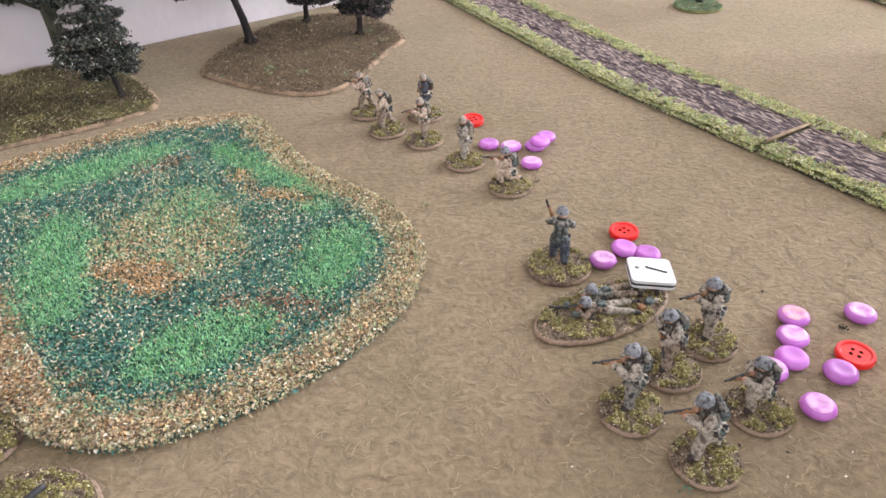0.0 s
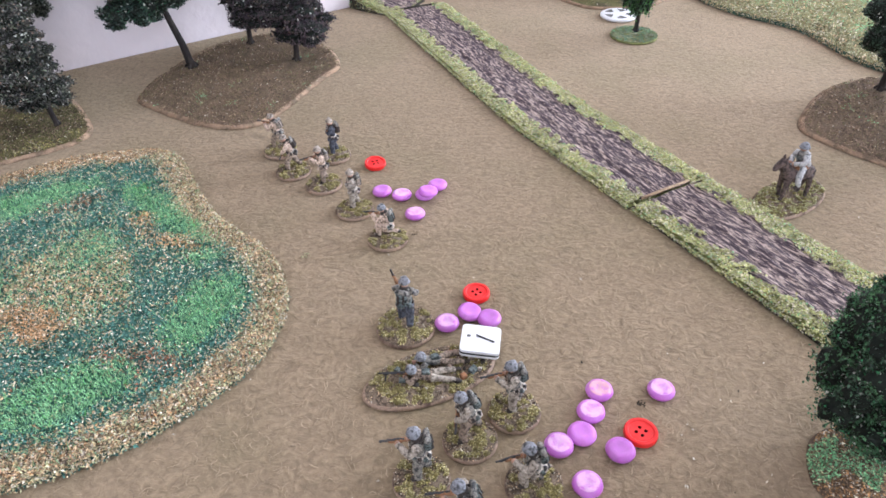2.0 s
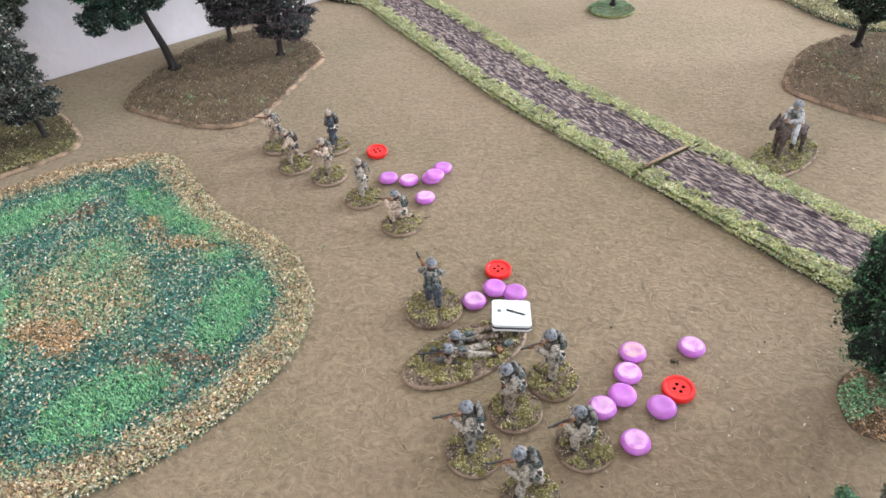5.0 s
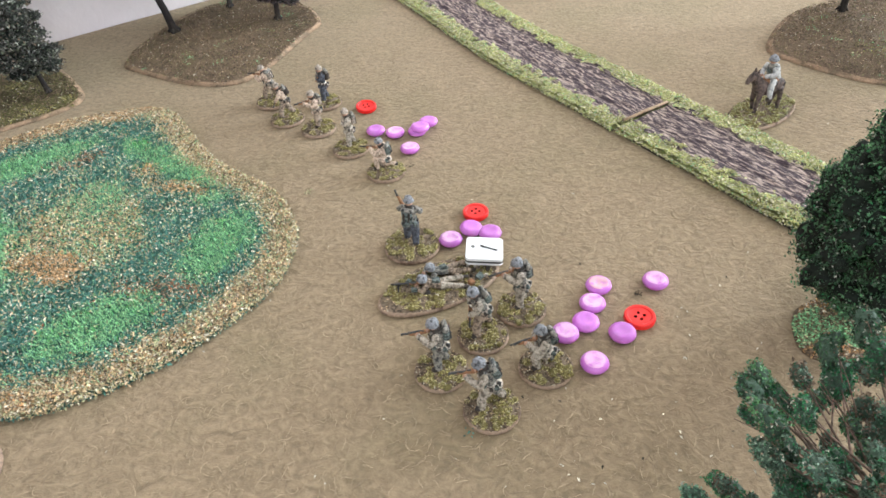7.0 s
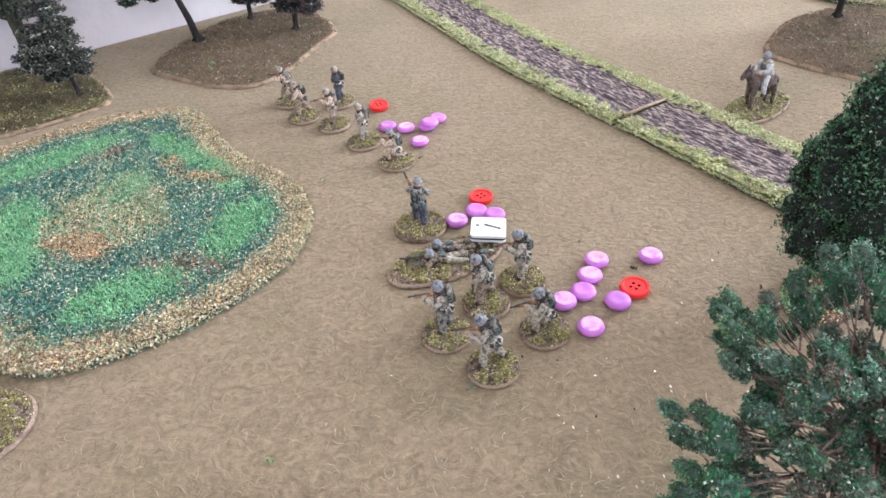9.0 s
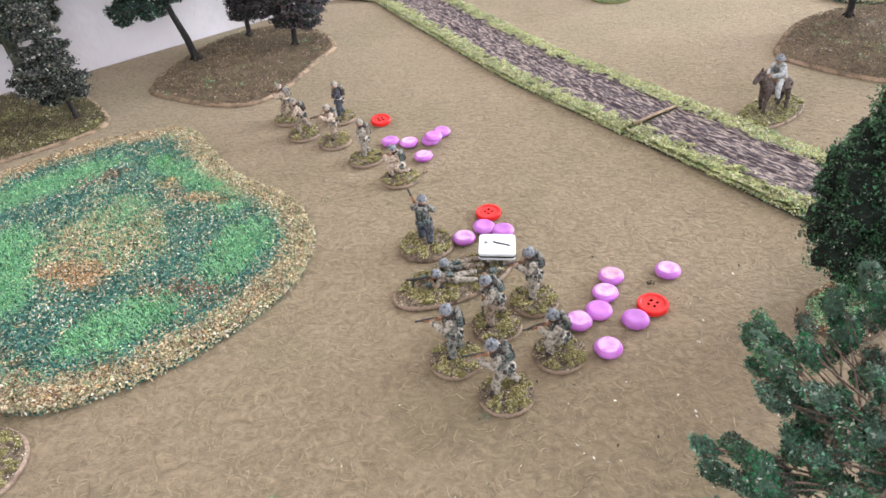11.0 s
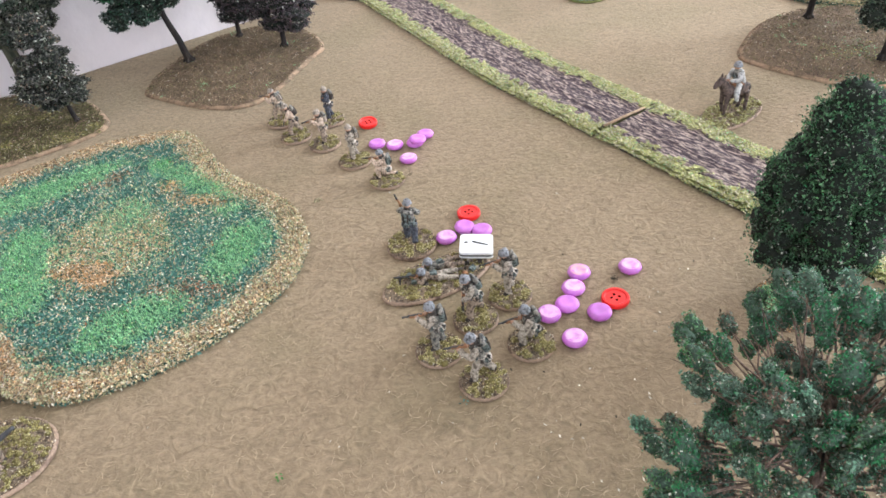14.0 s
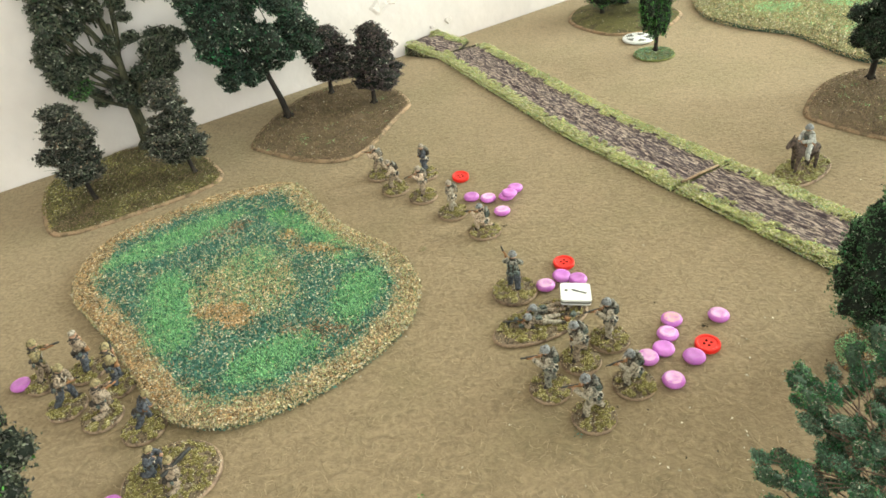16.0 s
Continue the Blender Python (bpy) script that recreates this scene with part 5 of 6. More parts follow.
def base_disc(b, rx, ry, rnd, flakes=420, bare=0.0, shade=(B_MOSS, B_STRAW, F_BROWN, F_PALE)):
    """A thin oval base, in millimetres: drybrushed grit, with torn cushions of foam moss glued round the feet."""
    n, verts, faces = 36, [], []
    prof = [(0.985, 0.0), (1.0, 0.3), (0.985, 1.7), (0.95, 2.1), (0.7, 2.6), (0.35, 2.9)]
    for k_, (f, z) in enumerate(prof):
        for i in range(n):
            a = 2 * math.pi * i / n
            lift = 0.5 * noise.noise((math.cos(a) * rx * 0.3 * f, math.sin(a) * ry * 0.3 * f, rx)) if k_ > 3 else 0
            verts.append((rx * f * math.cos(a), ry * f * math.sin(a), z + lift))
    for r_ in range(len(prof) - 1):
        for i in range(n):
            j = (i + 1) % n
            faces.append((r_ * n + i, r_ * n + j, (r_ + 1) * n + j, (r_ + 1) * n + i))
    b.add(verts, [f for f in faces[: 3 * n]] + [tuple(range(n))[::-1]], M_RIM)
    n0 = len(prof) * n
    verts.append((0, 0, 3.0))
    b.add(verts, faces[3 * n:] + [((len(prof) - 1) * n + i, (len(prof) - 1) * n + (i + 1) % n, n0) for i in range(n)], M_EARTH)

    def mossy(x, y):
        return noise.noise((x * 0.17, y * 0.17, rx + ry + bare * 9)) + bare < 0.10

    cushions = []
    for _ in range(int(rx * ry * 0.9)):
        a, k = rnd.uniform(0, 6.283), math.sqrt(rnd.random()) * 0.90
        x, y = rx * k * math.cos(a), ry * k * math.sin(a)
        if mossy(x, y) and k > 0.16 and len(cushions) < rx * ry * 0.42:
            q = rnd.uniform(0.9, 2.0)
            cushions.append((x, y, q))
            b.lump((x, y, 2.2 + 0.6 * (1 - k * k)), (q, q * rnd.uniform(0.7, 1.0), q * rnd.uniform(0.5, 0.8)), B_TUFT, None, lambda d, c: clod(d, c * 0.013), 5, 7)
    for _ in range(flakes):
        if cushions and rnd.random() < 0.66:
            x, y, q = rnd.choice(cushions)
            d = Vector((rnd.gauss(0, 1), rnd.gauss(0, 1), abs(rnd.gauss(0, 1)))).normalized()
            p, m = (x + d.x * q, y + d.y * q, 2.5 + d.z * q * 0.75), rnd.choices(shade, (0.47, 0.44, 0.05, 0.04))[0]
            if math.hypot(p[0] / rx, p[1] / ry) > 0.98:
                continue
        else:
            a, k = rnd.uniform(0, 6.283), math.sqrt(rnd.random()) * 0.97
            p, m = (rx * k * math.cos(a), ry * k * math.sin(a), 2.1 + 0.9 * (1 - k * k) + rnd.uniform(0, 0.15)), rnd.choices((F_DARK, F_BROWN, F_TAN, F_PALE), (0.44, 0.34, 0.13, 0.09))[0]
        b.flakes([p], [rnd.uniform(0.28, 0.62)], [m], 0.8)


def figure(b, where, kind, coat, legs, rnd, gun="rifle", pack=True, cap=M_HELMET, belt=M_KIT, sleeves=None, packs=M_PACK):
    """One plain painted figure added to b in millimetres; it looks along x. kind: stand, stride, kneel, prone, raise or low."""
    n0 = len(b.v)
    drop = {"kneel": 5.4, "crouch": 2.6}.get(kind, 0.0)
    lean = {"stand": 0.10, "stride": 0.30, "kneel": 0.16, "raise": 0.0, "low": 0.28, "crouch": 0.5, "upright": 0.02}.get(kind, 0.1)
    hip = 12.6 - drop
    # legs
    if kind == "kneel":
        paths = [[(0.3, 1.7, hip), (5.2, 2.2, hip + 0.6), (4.6, 2.4, 1.0)], [(-0.3, -1.7, hip), (0.8, -2.6, 1.6), (-5.8, -2.4, 1.2)]]
    elif kind in ("stride", "low", "crouch"):
        paths = [[(0.4, 1.6, hip), (3.6, 2.0, hip * 0.58), (4.2, 2.2, 1.0)], [(-0.4, -1.6, hip), (-1.2, -2.0, hip * 0.52), (-5.0, -2.2, 1.2)]]
    else:
        paths = [[(0.2, 1.7, hip), (1.6, 2.2, 6.6), (1.6, 2.6, 1.0)], [(-0.2, -1.7, hip), (-0.8, -2.3, 6.4), (-2.6, -2.8, 1.0)]]
    for q in paths:
        b.tube(q, [2.35, 1.9, 1.45], legs, 8)
        e = Vector(q[-1])
        b.tube([e + Vector((-0.8, 0, 0.4)), e + Vector((0.6, 0, 0.1)), e + Vector((2.1, 0, -0.2))], [1.3, 1.4, 1.0], M_BOOT, 7, 0.8)
    # trunk of the body, bent forward at the hips
    bend = Matrix.Translation((0, 0, hip)) @ Matrix.Rotation(lean, 4, "Y")

    def up(p):
        return bend @ Vector(p)
    b.tube([up((0, 0, -1.8)), up((0, 0, 0.6)), up((0.1, 0, 3.6)), up((0.1, 0, 7.0)), up((0, 0, 9.3))], [3.3, 3.0, 2.9, 3.5, 2.4], coat, 10, 0.78)
    b.tube([up((-0.1, 0, -0.2)), up((-0.1, 0, 1.5))], [3.35, 3.2], belt, 10, 0.8)
    b.ball(up((-2.6, 1.4, -0.2)), (1.5, 1.9, 1.6), belt, None, 6, 8)
    for s in (-1, 1):
        b.box(up((2.3, s * 1.7, 1.2)), (1.2, 1.8, 1.7), packs)
        b.ball(up((-1.4, s * 2.9, -0.3)), (1.2, 1.1, 1.5), packs, None, 5, 7)
    for s in (-1, 1):
        b.tube([up((2.6, s * 1.5, 0.8)), up((2.9, s * 1.8, 5.0)), up((1.2, s * 2.0, 9.1)), up((-2.2, s * 1.8, 8.2))], [0.45, 0.5, 0.5, 0.45], M_BOOT, 5)
    b.tube([up((2.9, 2.2, 1.0)), up((3.1, 0, 4.6)), up((2.0, -2.4, 8.2))], [0.4, 0.45, 0.4], M_CLOTH, 5)
    # cuffs, collar, pouches and folds of the coat's skirt
    for k in range(7):
        a = 0.9 * k - 2.7
        b.tube([up((2.6 * math.cos(a), 3.0 * math.sin(a), 0.2)), up((3.1 * math.cos(a), 3.5 * math.sin(a), -2.6))], [0.75, 0.95], coat if k % 2 else legs, 6)
    b.tube([up((0.1, 0, 8.9)), up((0.5, 0, 10.2))], [2.2, 1.9], M_BOOT, 9)
    for s in (-1, 1):
        b.box(up((3.3, s * 1.2, 4.0)), (0.9, 1.5, 1.5), M_KIT, bend.to_3x3(), 0.2)
        b.box(up((0.6, s * 3.4, 0.4)), (1.7, 0.9, 1.9), M_BOOT, bend.to_3x3(), 0.2)
    # head and helmet
    head = up((1.0, 0, 12.0))
    b.tube([up((0.2, 0, 9.0)), head], [1.5, 1.5], M_FLESH, 8)
    b.ball(head + Vector((0.3, 0, 0)), (1.9, 1.7, 2.1), M_FLESH, None, 6, 9)
    if cap is M_FLESH:
        b.ball(head + Vector((-0.1, 0, 1.0)), (2.2, 2.0, 1.4), M_CLOTH, None, 6, 9)
    else:
        tip = Matrix.Rotation(lean * 0.6, 3, "Y")
        b.lathe([(2.62, -0.15), (2.5, 0.2), (2.3, 0.9), (1.9, 1.9), (1.05, 2.6), (0.05, 2.8)], cap, 14, head + Vector((0, 0, 0.3)), True, tip)
    # arms and weapon
    grip, fore = up((3.6, -1.3, 7.6)), up((7.4, 0.2, 8.2))
    aim = Vector((1, 0.04, 0.02 + rnd.uniform(-0.03, 0.03)))
    if kind in ("low", "crouch"):
        grip, fore = up((3.2, -2.2, 3.6)), up((6.0, 1.2, 2.4))
        aim = (fore - grip).normalized() + Vector((0, 0, -0.05))
    if kind == "upright":
        grip, fore = up((3.0, -1.6, 3.8)), up((3.6, 1.8, 6.4))
        aim = (fore - grip).normalized()
    if kind == "raise":
        grip, fore = up((2.2, 3.4, 7.0)), up((2.4, 4.4, 10.5))
        aim = Vector((0.10, 0.42, 1.0)).normalized()
    aim.normalize()
    if kind == "raise":
        arms = [[up((0.2, 3.1, 8.0)), up((1.0, 5.2, 6.6)), grip], [up((0.2, -3.1, 8.0)), up((3.0, -4.4, 5.2)), up((3.4, 1.6, 6.0))]]
    else:
        arms = [[up((0.3, 3.1, 8.0)), up((3.6, 4.0, 5.4)), fore], [up((0.1, -3.1, 8.0)), up((0.8, -5.6, 5.6)), grip]]
    for q in arms:
        b.tube(q, [1.75, 1.45, 1.1], sleeves or coat, 7)
        cuff = Vector(q[-2]).lerp(Vector(q[-1]), 0.78)
        b.ball(cuff, (1.35, 1.35, 0.9), coat, None, 5, 7)
        b.ball(q[-1], (1.05, 1.0, 1.0), M_FLESH, None, 5, 7)
    if gun == "rifle":
        s = grip - aim * 4.6
        b.tube([s, grip - aim * 1.8, grip + aim * 1.5, grip + aim * 6.6], [1.25, 0.95, 0.85, 0.68], M_WOOD, 6)
        b.tube([grip + aim * 1.0 + Vector((0, 0, 0.45)), grip + aim * 9.8 + Vector((0, 0, 0.35))], [0.5, 0.42], M_METAL, 6)
    elif gun == "tube":
        b.tube([grip - aim * 9 + Vector((0, 0, 1)), grip + aim * 11 + Vector((0, 0, 1))], [1.1, 1.1], M_METAL, 8)
    elif gun == "smg":
        b.tube([grip - aim * 3.2, grip + aim * 3.0], [0.75, 0.6], M_WOOD, 6)
        b.tube([grip + aim * 2, grip + aim * 7.5], [0.42, 0.36], M_METAL, 6)
    # kit on the back
    if pack:
        turn = bend.to_3x3()
        b.box(up((-3.4, 0, 5.8)), (2.8, 5.0, 5.6), packs, turn, 0.25)
        for s in (-1, 1):
            b.tube([up((-4.9, s * 1.2, 8.2)), up((-5.0, s * 1.2, 3.4))], [0.4, 0.4], M_BOOT, 5)
        b.tube([up((-3.4, -2.7, 9.2)), up((-3.4, 2.7, 9.2))], [1.2, 1.2], M_SMOCK, 8)
        b.tube([up((-3.2, 2.2, 1.4)), up((-2.2, 2.6, -2.0))], [0.8, 0.6], M_METAL, 6)
    roughen(b, n0, where)


def roughen(b, n0, where):
    """Places the new vertices, with the uneven skin of a cast and painted model."""
    for i in range(n0, len(b.v)):
        p = Vector(b.v[i])
        q = where @ p
        b.v[i] = tuple(q + noise.noise_vector(p * 0.5) * 0.42 + noise.noise_vector(p * 1.1) * 0.42 + noise.noise_vector(p * 2.2) * 0.12)


def prone(b, where, coat, legs, rnd, gun):
    """A figure lying on its front, looking along x."""
    n0 = len(b.v)
    b.tube([(-1, 0, 2.4), (3, 0, 2.9), (7.5, 0, 4.2)], [2.8, 2.9, 2.6], coat, 10, 0.7)
    for s, sp in ((1, 1.0), (-1, 1.5)):
        b.tube([(-0.8, s * 1.4, 2.3), (-6.5, s * 2.2 * sp, 2.0), (-12.5, s * 2.8 * sp, 1.5)], [2.1, 1.7, 1.3], legs, 8)
        b.tube([(-12.2, s * 2.8 * sp, 1.6), (-15.0, s * 3.2 * sp, 1.0)], [1.3, 1.0], M_BOOT, 7)
        b.tube([(7.2, s * 2.6, 3.8), (9.6, s * 4.2, 1.6), (12.2, s * 1.0, 3.0)], [1.6, 1.4, 1.0], coat, 7)
        b.ball((12.4, s * 0.9, 3.1), (1.0, 0.9, 0.9), M_FLESH, None, 5, 7)
    b.ball((9.6, 0, 6.0), (1.9, 1.7, 2.0), M_FLESH, None, 6, 9)
    b.lathe([(2.95, -0.2), (2.8, 0.4), (2.2, 1.9), (1.2, 2.7), (0.05, 2.9)], M_HELMET, 14, (9.2, 0, 6.4), True, Matrix.Rotation(-0.15, 3, "Y"))
    b.box((2.0, 0, 5.0), (4.0, 3.6, 2.0), M_PACK, None, 0.25)
    if gun:
        b.tube([(8.6, -0.4, 4.0), (12.5, -0.4, 4.2), (16, -0.4, 4.3)], [1.0, 0.8, 0.7], M_WOOD, 6)
        b.tube([(12, -0.4, 4.5), (25, -0.4, 4.4)], [0.75, 0.55], M_METAL, 7)
        for s in (-1, 1):
            b.tube([(21, -0.4, 4.2), (22, s * 2.4 - 0.4, 0.6)], [0.4, 0.35], M_METAL, 5)
        b.box((13.5, 2.2, 1.8), (3.2, 2.2, 2.4), M_PACK, None, 0.15)
    roughen(b, n0, where)


def miniature(label, x, y, heading, kind, coat, legs, seed, gun="rifle", pack=True, rx=12.6, cap=M_HELMET, bare=0.0, tall=1.0, group="painted riflemen", turn=0.0, sleeves=None, belt=M_KIT, packs=M_PACK):
    rnd = random.Random(seed)
    b = Build()
    b.fine = 0.8
    base_disc(b, rx, rx * 0.985, rnd, 3000 if rx < 14 else 4600, bare)
    k = 1.13 * tall
    back = Matrix.Rotation(radians(-heading), 4, "Z") @ Vector((0, 2.6, 0))
    figure(b, Matrix.Translation((back.x, back.y, 2.5)) @ Matrix.Rotation(radians(turn), 4, "Z") @ Matrix.Diagonal((k * 1.02, k * 1.06, k * 0.98, 1)), kind, coat, legs, rnd, gun, pack, cap, belt, sleeves, packs)
    b.v = [(p[0] * MM, p[1] * MM, p[2] * MM) for p in b.v]
    ob = new("miniature_figure", b.mesh("miniature_figure"))
    ob.matrix_basis = pose(x, y, 0.0006, 0, 0, heading)
    return tagged(ob, label, "miniature", group)


# squad beside the beads
NEAR = "squad beside the red button"
miniature("painted figure lunging forward with levelled rifle on round base", 0.1396, 0.2198, 187, "stride", M_SMOCK, M_CLOTH, 61, group=NEAR, sleeves=M_CLOTH)
miniature("painted standing figure aiming a long rifle on round base", 0.1178, 0.2427, 190, "stand", M_SMOCK, M_SMOCK, 62, group=NEAR, sleeves=M_CLOTH)
miniature("painted leaning figure with lowered rifle on mossy round base", 0.1380, 0.2640, 208, "low", M_SMOCK, M_BROWNC, 63, sleeves=M_CLOTH, group=NEAR, bare=-0.1)
miniature("painted upright figure aiming rifle, pack on its back", 0.1580, 0.2808, 198, "stand", M_SMOCK, M_CLOTH, 64, sleeves=M_CLOTH, group=NEAR, bare=-0.2)
miniature("painted kneeling figure aiming rifle on round base", 0.1657, 0.2424, 198, "kneel", M_SMOCK, M_CLOTH, 65, group=NEAR, sleeves=M_CLOTH)
miniature("painted standing figure raising a rifle, on a wide round base", 0.1018, 0.3350, 75, "raise", M_SMOCK, M_BLUE, 66, rx=16.0, bare=0.12, group=NEAR, sleeves=M_SMOCK, tall=0.98, belt=M_PACK)
# far squad
FAR = "squad beside the wood"
miniature("painted figure leaning forward to fire a rifle", -0.0115, 0.5185, 168, "stride", M_CREAM, M_BROWNC, 71, belt=M_SMOCK, group=FAR, tall=0.92, cap=M_CAP, packs=M_CAP)
miniature("painted crouching figure with lowered weapon and dark pack", 0.0050, 0.4900, 200, "low", M_CREAM, M_BROWNC, 72, belt=M_SMOCK, group=FAR, tall=0.92, cap=M_CAP, packs=M_BOOT)
miniature("painted figure firing towards the field mat", 0.0305, 0.4730, 215, "stand", M_CREAM, M_BROWNC, 73, belt=M_SMOCK, group=FAR, tall=0.92, cap=M_CAP, packs=M_CAP)
miniature("painted standing figure with dark pack and weapon held low", 0.0302, 0.5130, 205, "upright", M_BLUE, M_BLUE, 74, group=FAR, tall=0.92, cap=M_CAP, packs=M_BOOT)
miniature("painted standing figure holding a short weapon across its chest", 0.0568, 0.4433, 200, "upright", M_CLOTH, M_CLOTH, 75, gun="smg", group=FAR, tall=0.92, cap=M_CAP, packs=M_CAP)
miniature("painted kneeling figure aiming a rifle on round base", 0.0827, 0.4122, 172, "kneel", M_CREAM, M_CREAM, 76, group=FAR, tall=0.92, cap=M_HELMET)
# rear squad
REAR = "squad at the corner of the field mat"
miniature("painted figure raising a long rifle to its shoulder", -0.2112, 0.2728, 30, "stand", M_TANCAP, M_BROWNC, 81, pack=False, group=REAR, tall=1.04, belt=M_BOOT, cap=M_TANCAP)
miniature("painted figure in blue with straw hat, rifle upright", -0.1855, 0.2800, 60, "upright", M_BROWNC, M_BLUE, 82, pack=False, group=REAR, tall=1.04, belt=M_BOOT, cap=M_FLESH)
miniature("painted stooping figure in dark blue trousers", -0.1838, 0.2489, 20, "low", M_BROWNC, M_BLUE, 83, pack=False, group=REAR, tall=1.04, belt=M_BOOT, cap=M_TANCAP)
miniature("painted kneeling figure with brown rifle on pale base", -0.1559, 0.2393, 50, "kneel", M_BROWNC, M_BROWNC, 84, pack=False, group=REAR, tall=1.04, belt=M_BOOT, rx=13.0, cap=M_TANCAP)
miniature("painted standing figure in mottled smock and blue trousers", -0.1575, 0.2657, 40, "upright", M_TANCAP, M_BLUE, 85, pack=False, group=REAR, tall=1.04, belt=M_BOOT, cap=M_TANCAP)
miniature("painted dark figure crouching on flocked base", -0.1250, 0.2286, 40, "crouch", M_BLUE, M_BLUE, 86, pack=False, group=REAR, tall=0.88, belt=M_BOOT, rx=13.6, cap=M_TANCAP)


def team(label, x, y, heading, rx, ry, build, seed, group, shade=(B_MOSS, B_STRAW, F_BROWN, F_PALE), bare=0.04):
    rnd = random.Random(seed)
    b = Build()
    b.fine = 0.8
    base_disc(b, rx, ry, rnd, int(rx * ry * 12), bare, shade)
    build(b, rnd)
    b.v = [(p[0] * MM, p[1] * MM, p[2] * MM) for p in b.v]
    ob = new("miniature_crew", b.mesh("miniature_crew"))
    ob.matrix_basis = pose(x, y, 0.0006, 0, 0, heading)
    return tagged(ob, label, "miniature", group)


def gun_pair(b, rnd):
    prone(b, Matrix.Translation((1, 2.5, 2.4)) @ Matrix.Rotation(radians(-22), 4, "Z"), M_BROWNC, M_CLOTH, rnd, True)
    prone(b, Matrix.Translation((-7, -5.0, 2.4)) @ Matrix.Rotation(radians(-12), 4, "Z"), M_SMOCK, M_BROWNC, rnd, False)
    n0 = len(b.v)
    for x, y, sx, sy, m, a in ((-20, 7, 4.5, 3.0, M_PACK, 0.4), (-23, -1, 3.6, 2.6, M_KIT, -0.5), (14, -8, 3.4, 2.4, M_PACK, 0.8), (-14, 9, 3.0, 3.0, M_WOOD, 0.2), (-27, 4, 3.2, 2.2, M_BOOT, 1.0)):
        b.box((x, y, 1.4), (sx, sy, 2.6), m, Matrix.Rotation(a, 3, "Z"), 0.2)
    b.tube([(-26, -5, 1.2), (-15, -9, 1.4)], [0.8, 0.7], M_WOOD, 6)
    # rubble, kit and earth heaped behind the pair
    for _ in range(46):
        a, k = rnd.uniform(0, 6.283), math.sqrt(rnd.random()) * 0.9
        x, y, q = -8 + 24 * k * math.cos(a), 13 * k * math.sin(a), rnd.uniform(0.7, 2.0)
        b.lump((x, y, 0.5 + q * 0.2), (q, q * rnd.uniform(0.6, 1.0), q * rnd.uniform(0.5, 0.9)), rnd.choice((M_EARTH, M_EARTH, M_KIT, M_BOOT, M_BROWNC)), None, lambda d, c: clod(d, c * 0.013), 5, 7)
    roughen(b, n0, Matrix.Translation((0, 0, 2.4)))


def mortar_pair(b, rnd):
    figure(b, Matrix.Translation((-9, 6, 2.4)) @ Matrix.Rotation(radians(-20), 4, "Z"), "kneel", M_BLUE, M_BLUE, rnd, "none", False, M_TANCAP, M_BOOT)
    figure(b, Matrix.Translation((2, -9, 2.4)) @ Matrix.Rotation(radians(40), 4, "Z"), "kneel", M_BROWNC, M_BROWNC, rnd, "tube", False, M_TANCAP, M_BOOT)


team("painted machine-gun crew lying prone on an oval base", 0.1172, 0.3008, 207, 35, 17.0, gun_pair, 91, NEAR)
team("painted two-figure support weapon crew on a large oval base", -0.0945, 0.1925, 20, 28, 25, mortar_pair, 92, REAR, bare=-0.25)


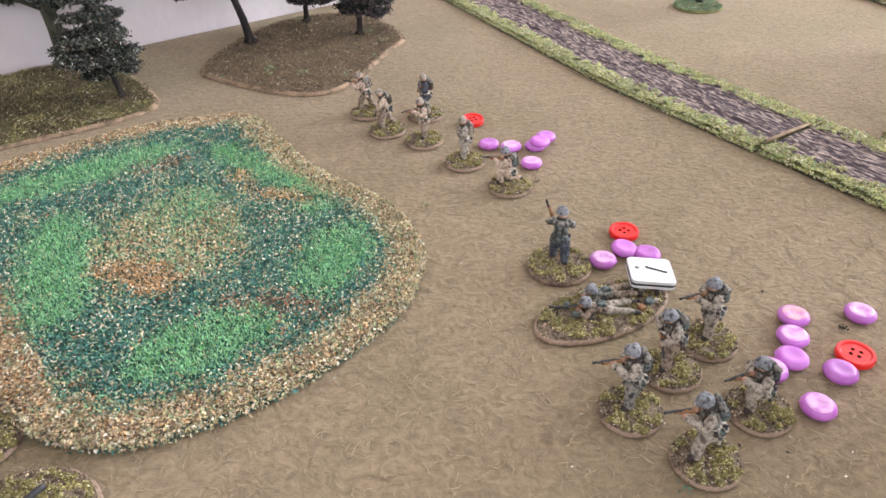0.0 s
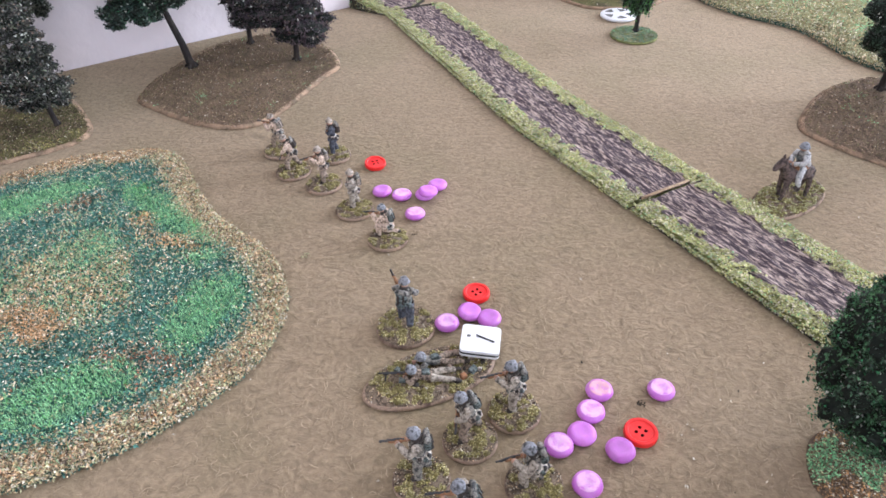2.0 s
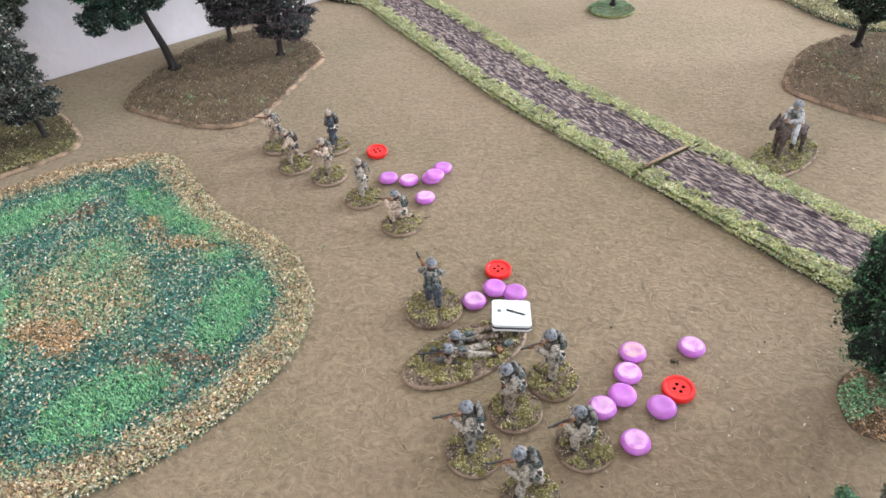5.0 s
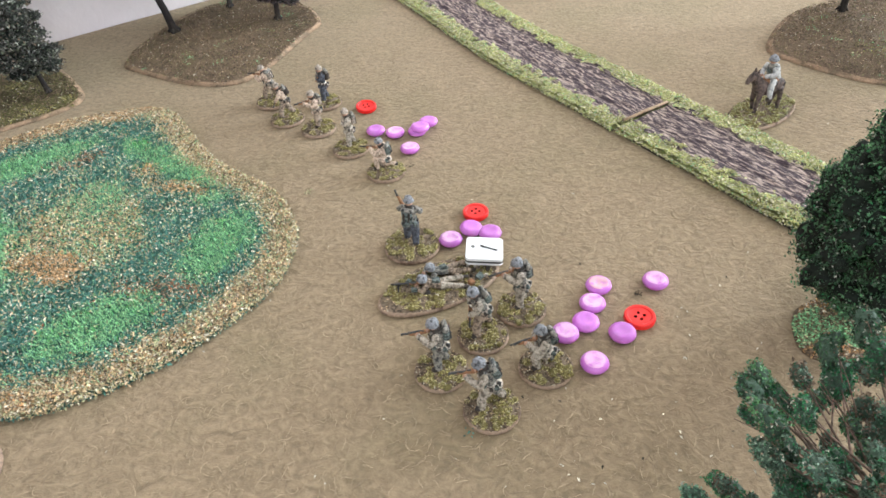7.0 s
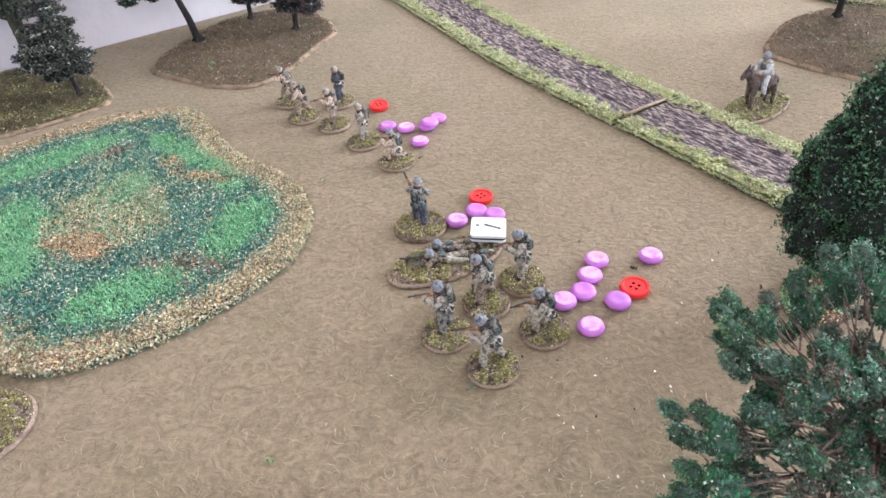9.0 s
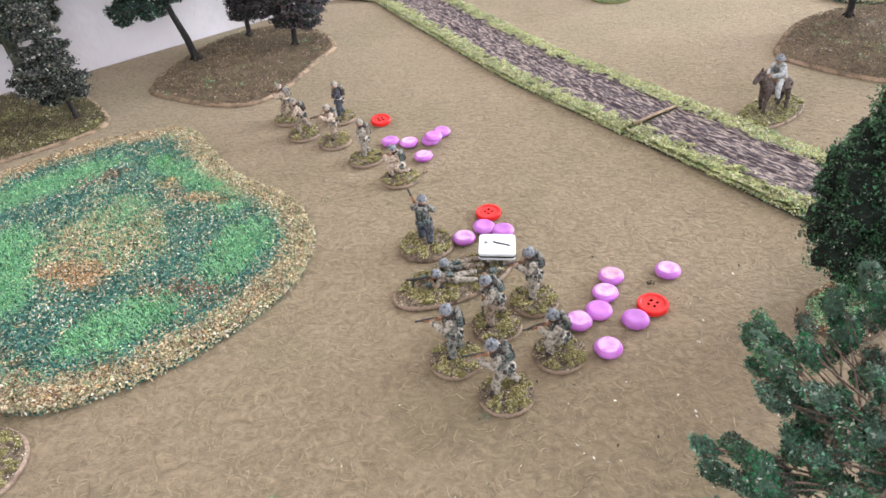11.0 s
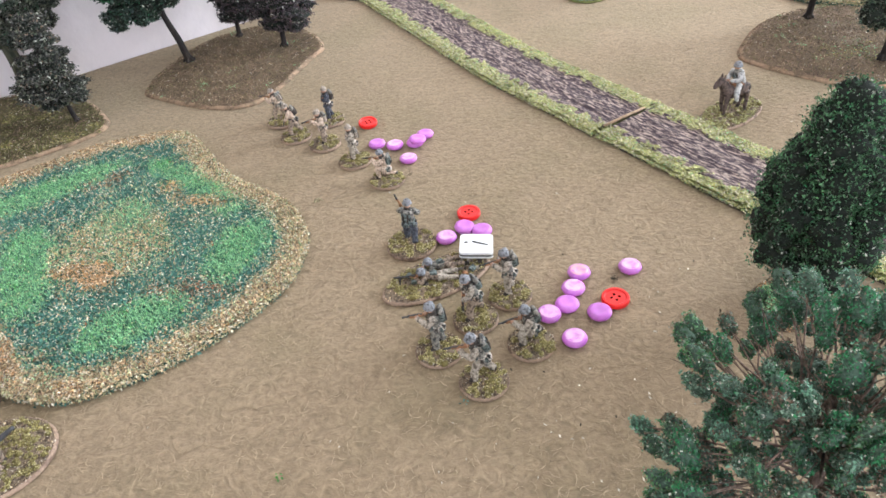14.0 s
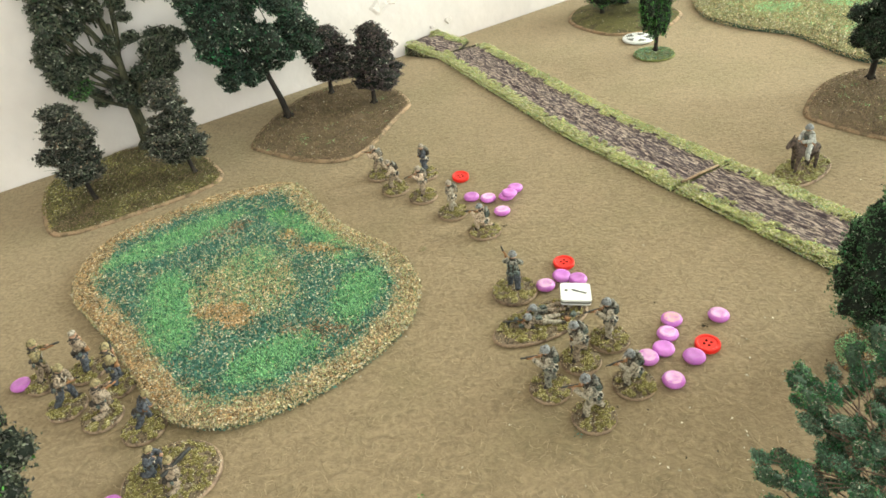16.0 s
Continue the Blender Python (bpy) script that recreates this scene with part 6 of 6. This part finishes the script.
def mounted(b, rnd):
    z, n0 = 0.0, len(b.v)
    b.tube([(-8.5, 0, z + 16), (-5, 0, z + 16.2), (0, 0, z + 15.2), (5, 0, z + 16), (8, 0, z + 17)], [3.2, 4.3, 4.2, 4.3, 3.2], M_HORSE, 12, 1.1)
    b.tube([(6, 0, z + 17), (9.5, 0, z + 21.5), (11.5, 0, z + 25)], [3.6, 2.7, 2.1], M_HORSE, 9, 1.1)
    b.tube([(10.8, 0, z + 25.6), (13.5, 0, z + 23.6), (16.2, 0, z + 20.6)], [2.3, 1.9, 1.3], M_HORSE, 9)
    for s in (-1, 1):
        b.tube([(10.4, s * 1.1, z + 26.6), (10.4, s * 1.4, z + 28.6)], [0.8, 0.3], M_HORSE, 5)
        b.tube([(6.4, s * 2.2, z + 14), (6.8, s * 2.3, z + 8), (6.6 + s, s * 2.3, z + 1.2)], [2.2, 1.3, 0.9], M_HORSE, 7)
        b.tube([(-7.0, s * 2.2, z + 14), (-8.6, s * 2.4, z + 8.4), (-7.6 - s, s * 2.4, z + 1.2)], [2.6, 1.4, 0.9], M_HORSE, 7)
        b.ball((6.8 + s, s * 2.3, z + 0.7), (1.3, 1.2, 0.9), M_BOOT, None, 5, 7)
        b.ball((-7.4 - s, s * 2.4, z + 0.7), (1.3, 1.2, 0.9), M_BOOT, None, 5, 7)
        b.tube([(-1.0, s * 2.0, z + 20), (2.6, s * 5.2, z + 16.6), (1.6, s * 5.4, z + 10.5)], [2.2, 1.9, 1.3], M_LIGHT, 8)
        b.tube([(1.4, s * 5.4, z + 10.4), (3.6, s * 5.6, z + 9.6)], [1.2, 1.0], M_BOOT, 7)
        b.tube([(0, s * 3.2, z + 28), (1.8, s * 4.6, z + 24.6), (5.4, s * 1.4, z + 23.4)], [1.8, 1.5, 1.1], M_LIGHT, 7)
        b.ball((5.6, s * 1.3, z + 23.4), (1.1, 1.0, 1.0), M_FLESH, None, 5, 7)
    b.tube([(-8.2, 0, z + 18.5), (-11, 0, z + 15.5), (-11.6, 0, z + 8)], [1.2, 1.5, 0.6], M_BOOT, 7)
    b.tube([(7.5, 0, z + 20.8), (10.2, 0, z + 25.6)], [1.1, 0.9], M_BOOT, 6)
    b.tube([(-4, 0, z + 20), (2.5, 0, z + 19.8)], [3.0, 2.8], M_WOOD, 10, 0.5)
    b.tube([(-0.6, 0, z + 19.6), (-0.4, 0, z + 24), (0, 0, z + 27.5), (0.1, 0, z + 29.6)], [3.2, 3.0, 3.6, 2.3], M_SMOCK, 10, 0.8)
    b.tube([(-2.2, 0, z + 28.6), (-3.4, 0, z + 24), (-4.6, 0, z + 20.6)], [2.4, 3.0, 3.2], M_LIGHT, 9, 0.6)
    b.ball((0.8, 0, z + 32), (1.9, 1.7, 2.1), M_FLESH, None, 6, 9)
    b.lathe([(2.9, -0.2), (2.8, 0.3), (2.2, 1.9), (1.2, 2.7), (0.05, 2.9)], M_HELMET, 14, (0.5, 0, z + 32.4))
    b.box((2.3, 0, z + 26), (0.8, 3.0, 2.4), M_PACK)
    roughen(b, n0, Matrix.Translation((0, 0, 2.6)) @ Matrix.Rotation(radians(-20), 4, "Z") @ Matrix.Scale(1.15, 4))


team("painted rider in pale cloak on a dark horse, oval base", 0.3430, 0.4655, 219, 34, 17.0, mounted, 93, "mounted figure", (F_YELLOW, F_OLIVE, B_STRAW, F_PALE), -0.3)

# ---- loose bits on the cloth ----


def fuzz():
    """Loose curled fibres of the fleece, lying on the pile."""
    rnd, b = random.Random(77), Build()
    for _ in range(13000):
        x, y = rnd.uniform(-0.15, 0.42), 0.08 + 0.54 * rnd.random() ** 1.25
        a, l, bend = rnd.uniform(0, 6.283), rnd.uniform(0.0006, 0.0015), rnd.uniform(-1.0, 1.0)
        w, h = rnd.uniform(0.00012, 0.00030), rnd.uniform(0.00004, 0.00014)
        p, row = Vector((x, y, 0)), []
        for k in range(6):
            d = Vector((math.cos(a), math.sin(a), 0))
            s = Vector((-d.y, d.x, 0)) * w * (0.35 + 0.65 * math.sin(math.pi * (k + 0.5) / 6))
            z = 0.00042 + h * math.sin(math.pi * k / 5)
            row += [(p.x - s.x, p.y - s.y, z - 0.00002), (p.x, p.y, z + 0.00006), (p.x + s.x, p.y + s.y, z - 0.00002)]
            p = p + d * l
            a += bend * 0.4 + rnd.gauss(0, 0.3)
        b.add(row, [(3 * k + c, 3 * k + c + 1, 3 * k + c + 4, 3 * k + c + 3) for k in range(5) for c in (0, 1)], FUZZ, True)
    return b


tagged(part("cloth_fibres", fuzz()), "loose curled pale fibres on the fleece cloth", "fibres", kind="stuff")


def crumbs():
    rnd, b = random.Random(78), Build()
    for _ in range(150):
        x, y = rnd.gauss(0.20, 0.07), rnd.gauss(0.22, 0.06)
        if rnd.random() < 0.35:
            x, y = rnd.uniform(-0.1, 0.45), rnd.uniform(0.15, 0.62)
        b.flakes([(x, y, 0.0009)], [rnd.uniform(0.0003, 0.0008)], [CRUMB if rnd.random() < 0.75 else CRUMB_DARK], 0.5, 1.3)
    for x, y, m, n in ((0.0340, 0.3940, F_OLIVE, 26), (0.2180, 0.2880, CRUMB_DARK, 20), (0.1290, 0.2090, F_TEAL, 10), (0.0450, 0.1730, L_FRESH, 16), (0.0990, 0.4170, CRUMB_DARK, 10)):
        for _ in range(n):
            b.flakes([(x + rnd.gauss(0, 0.0014), y + rnd.gauss(0, 0.0012), 0.0008 + rnd.uniform(0, 0.0012))], [0.0007], [m], 1.2)
    return b


tagged(part("crumbs", crumbs()), "scattered pale and dark crumbs of flock on the cloth", "crumbs", kind="stuff")
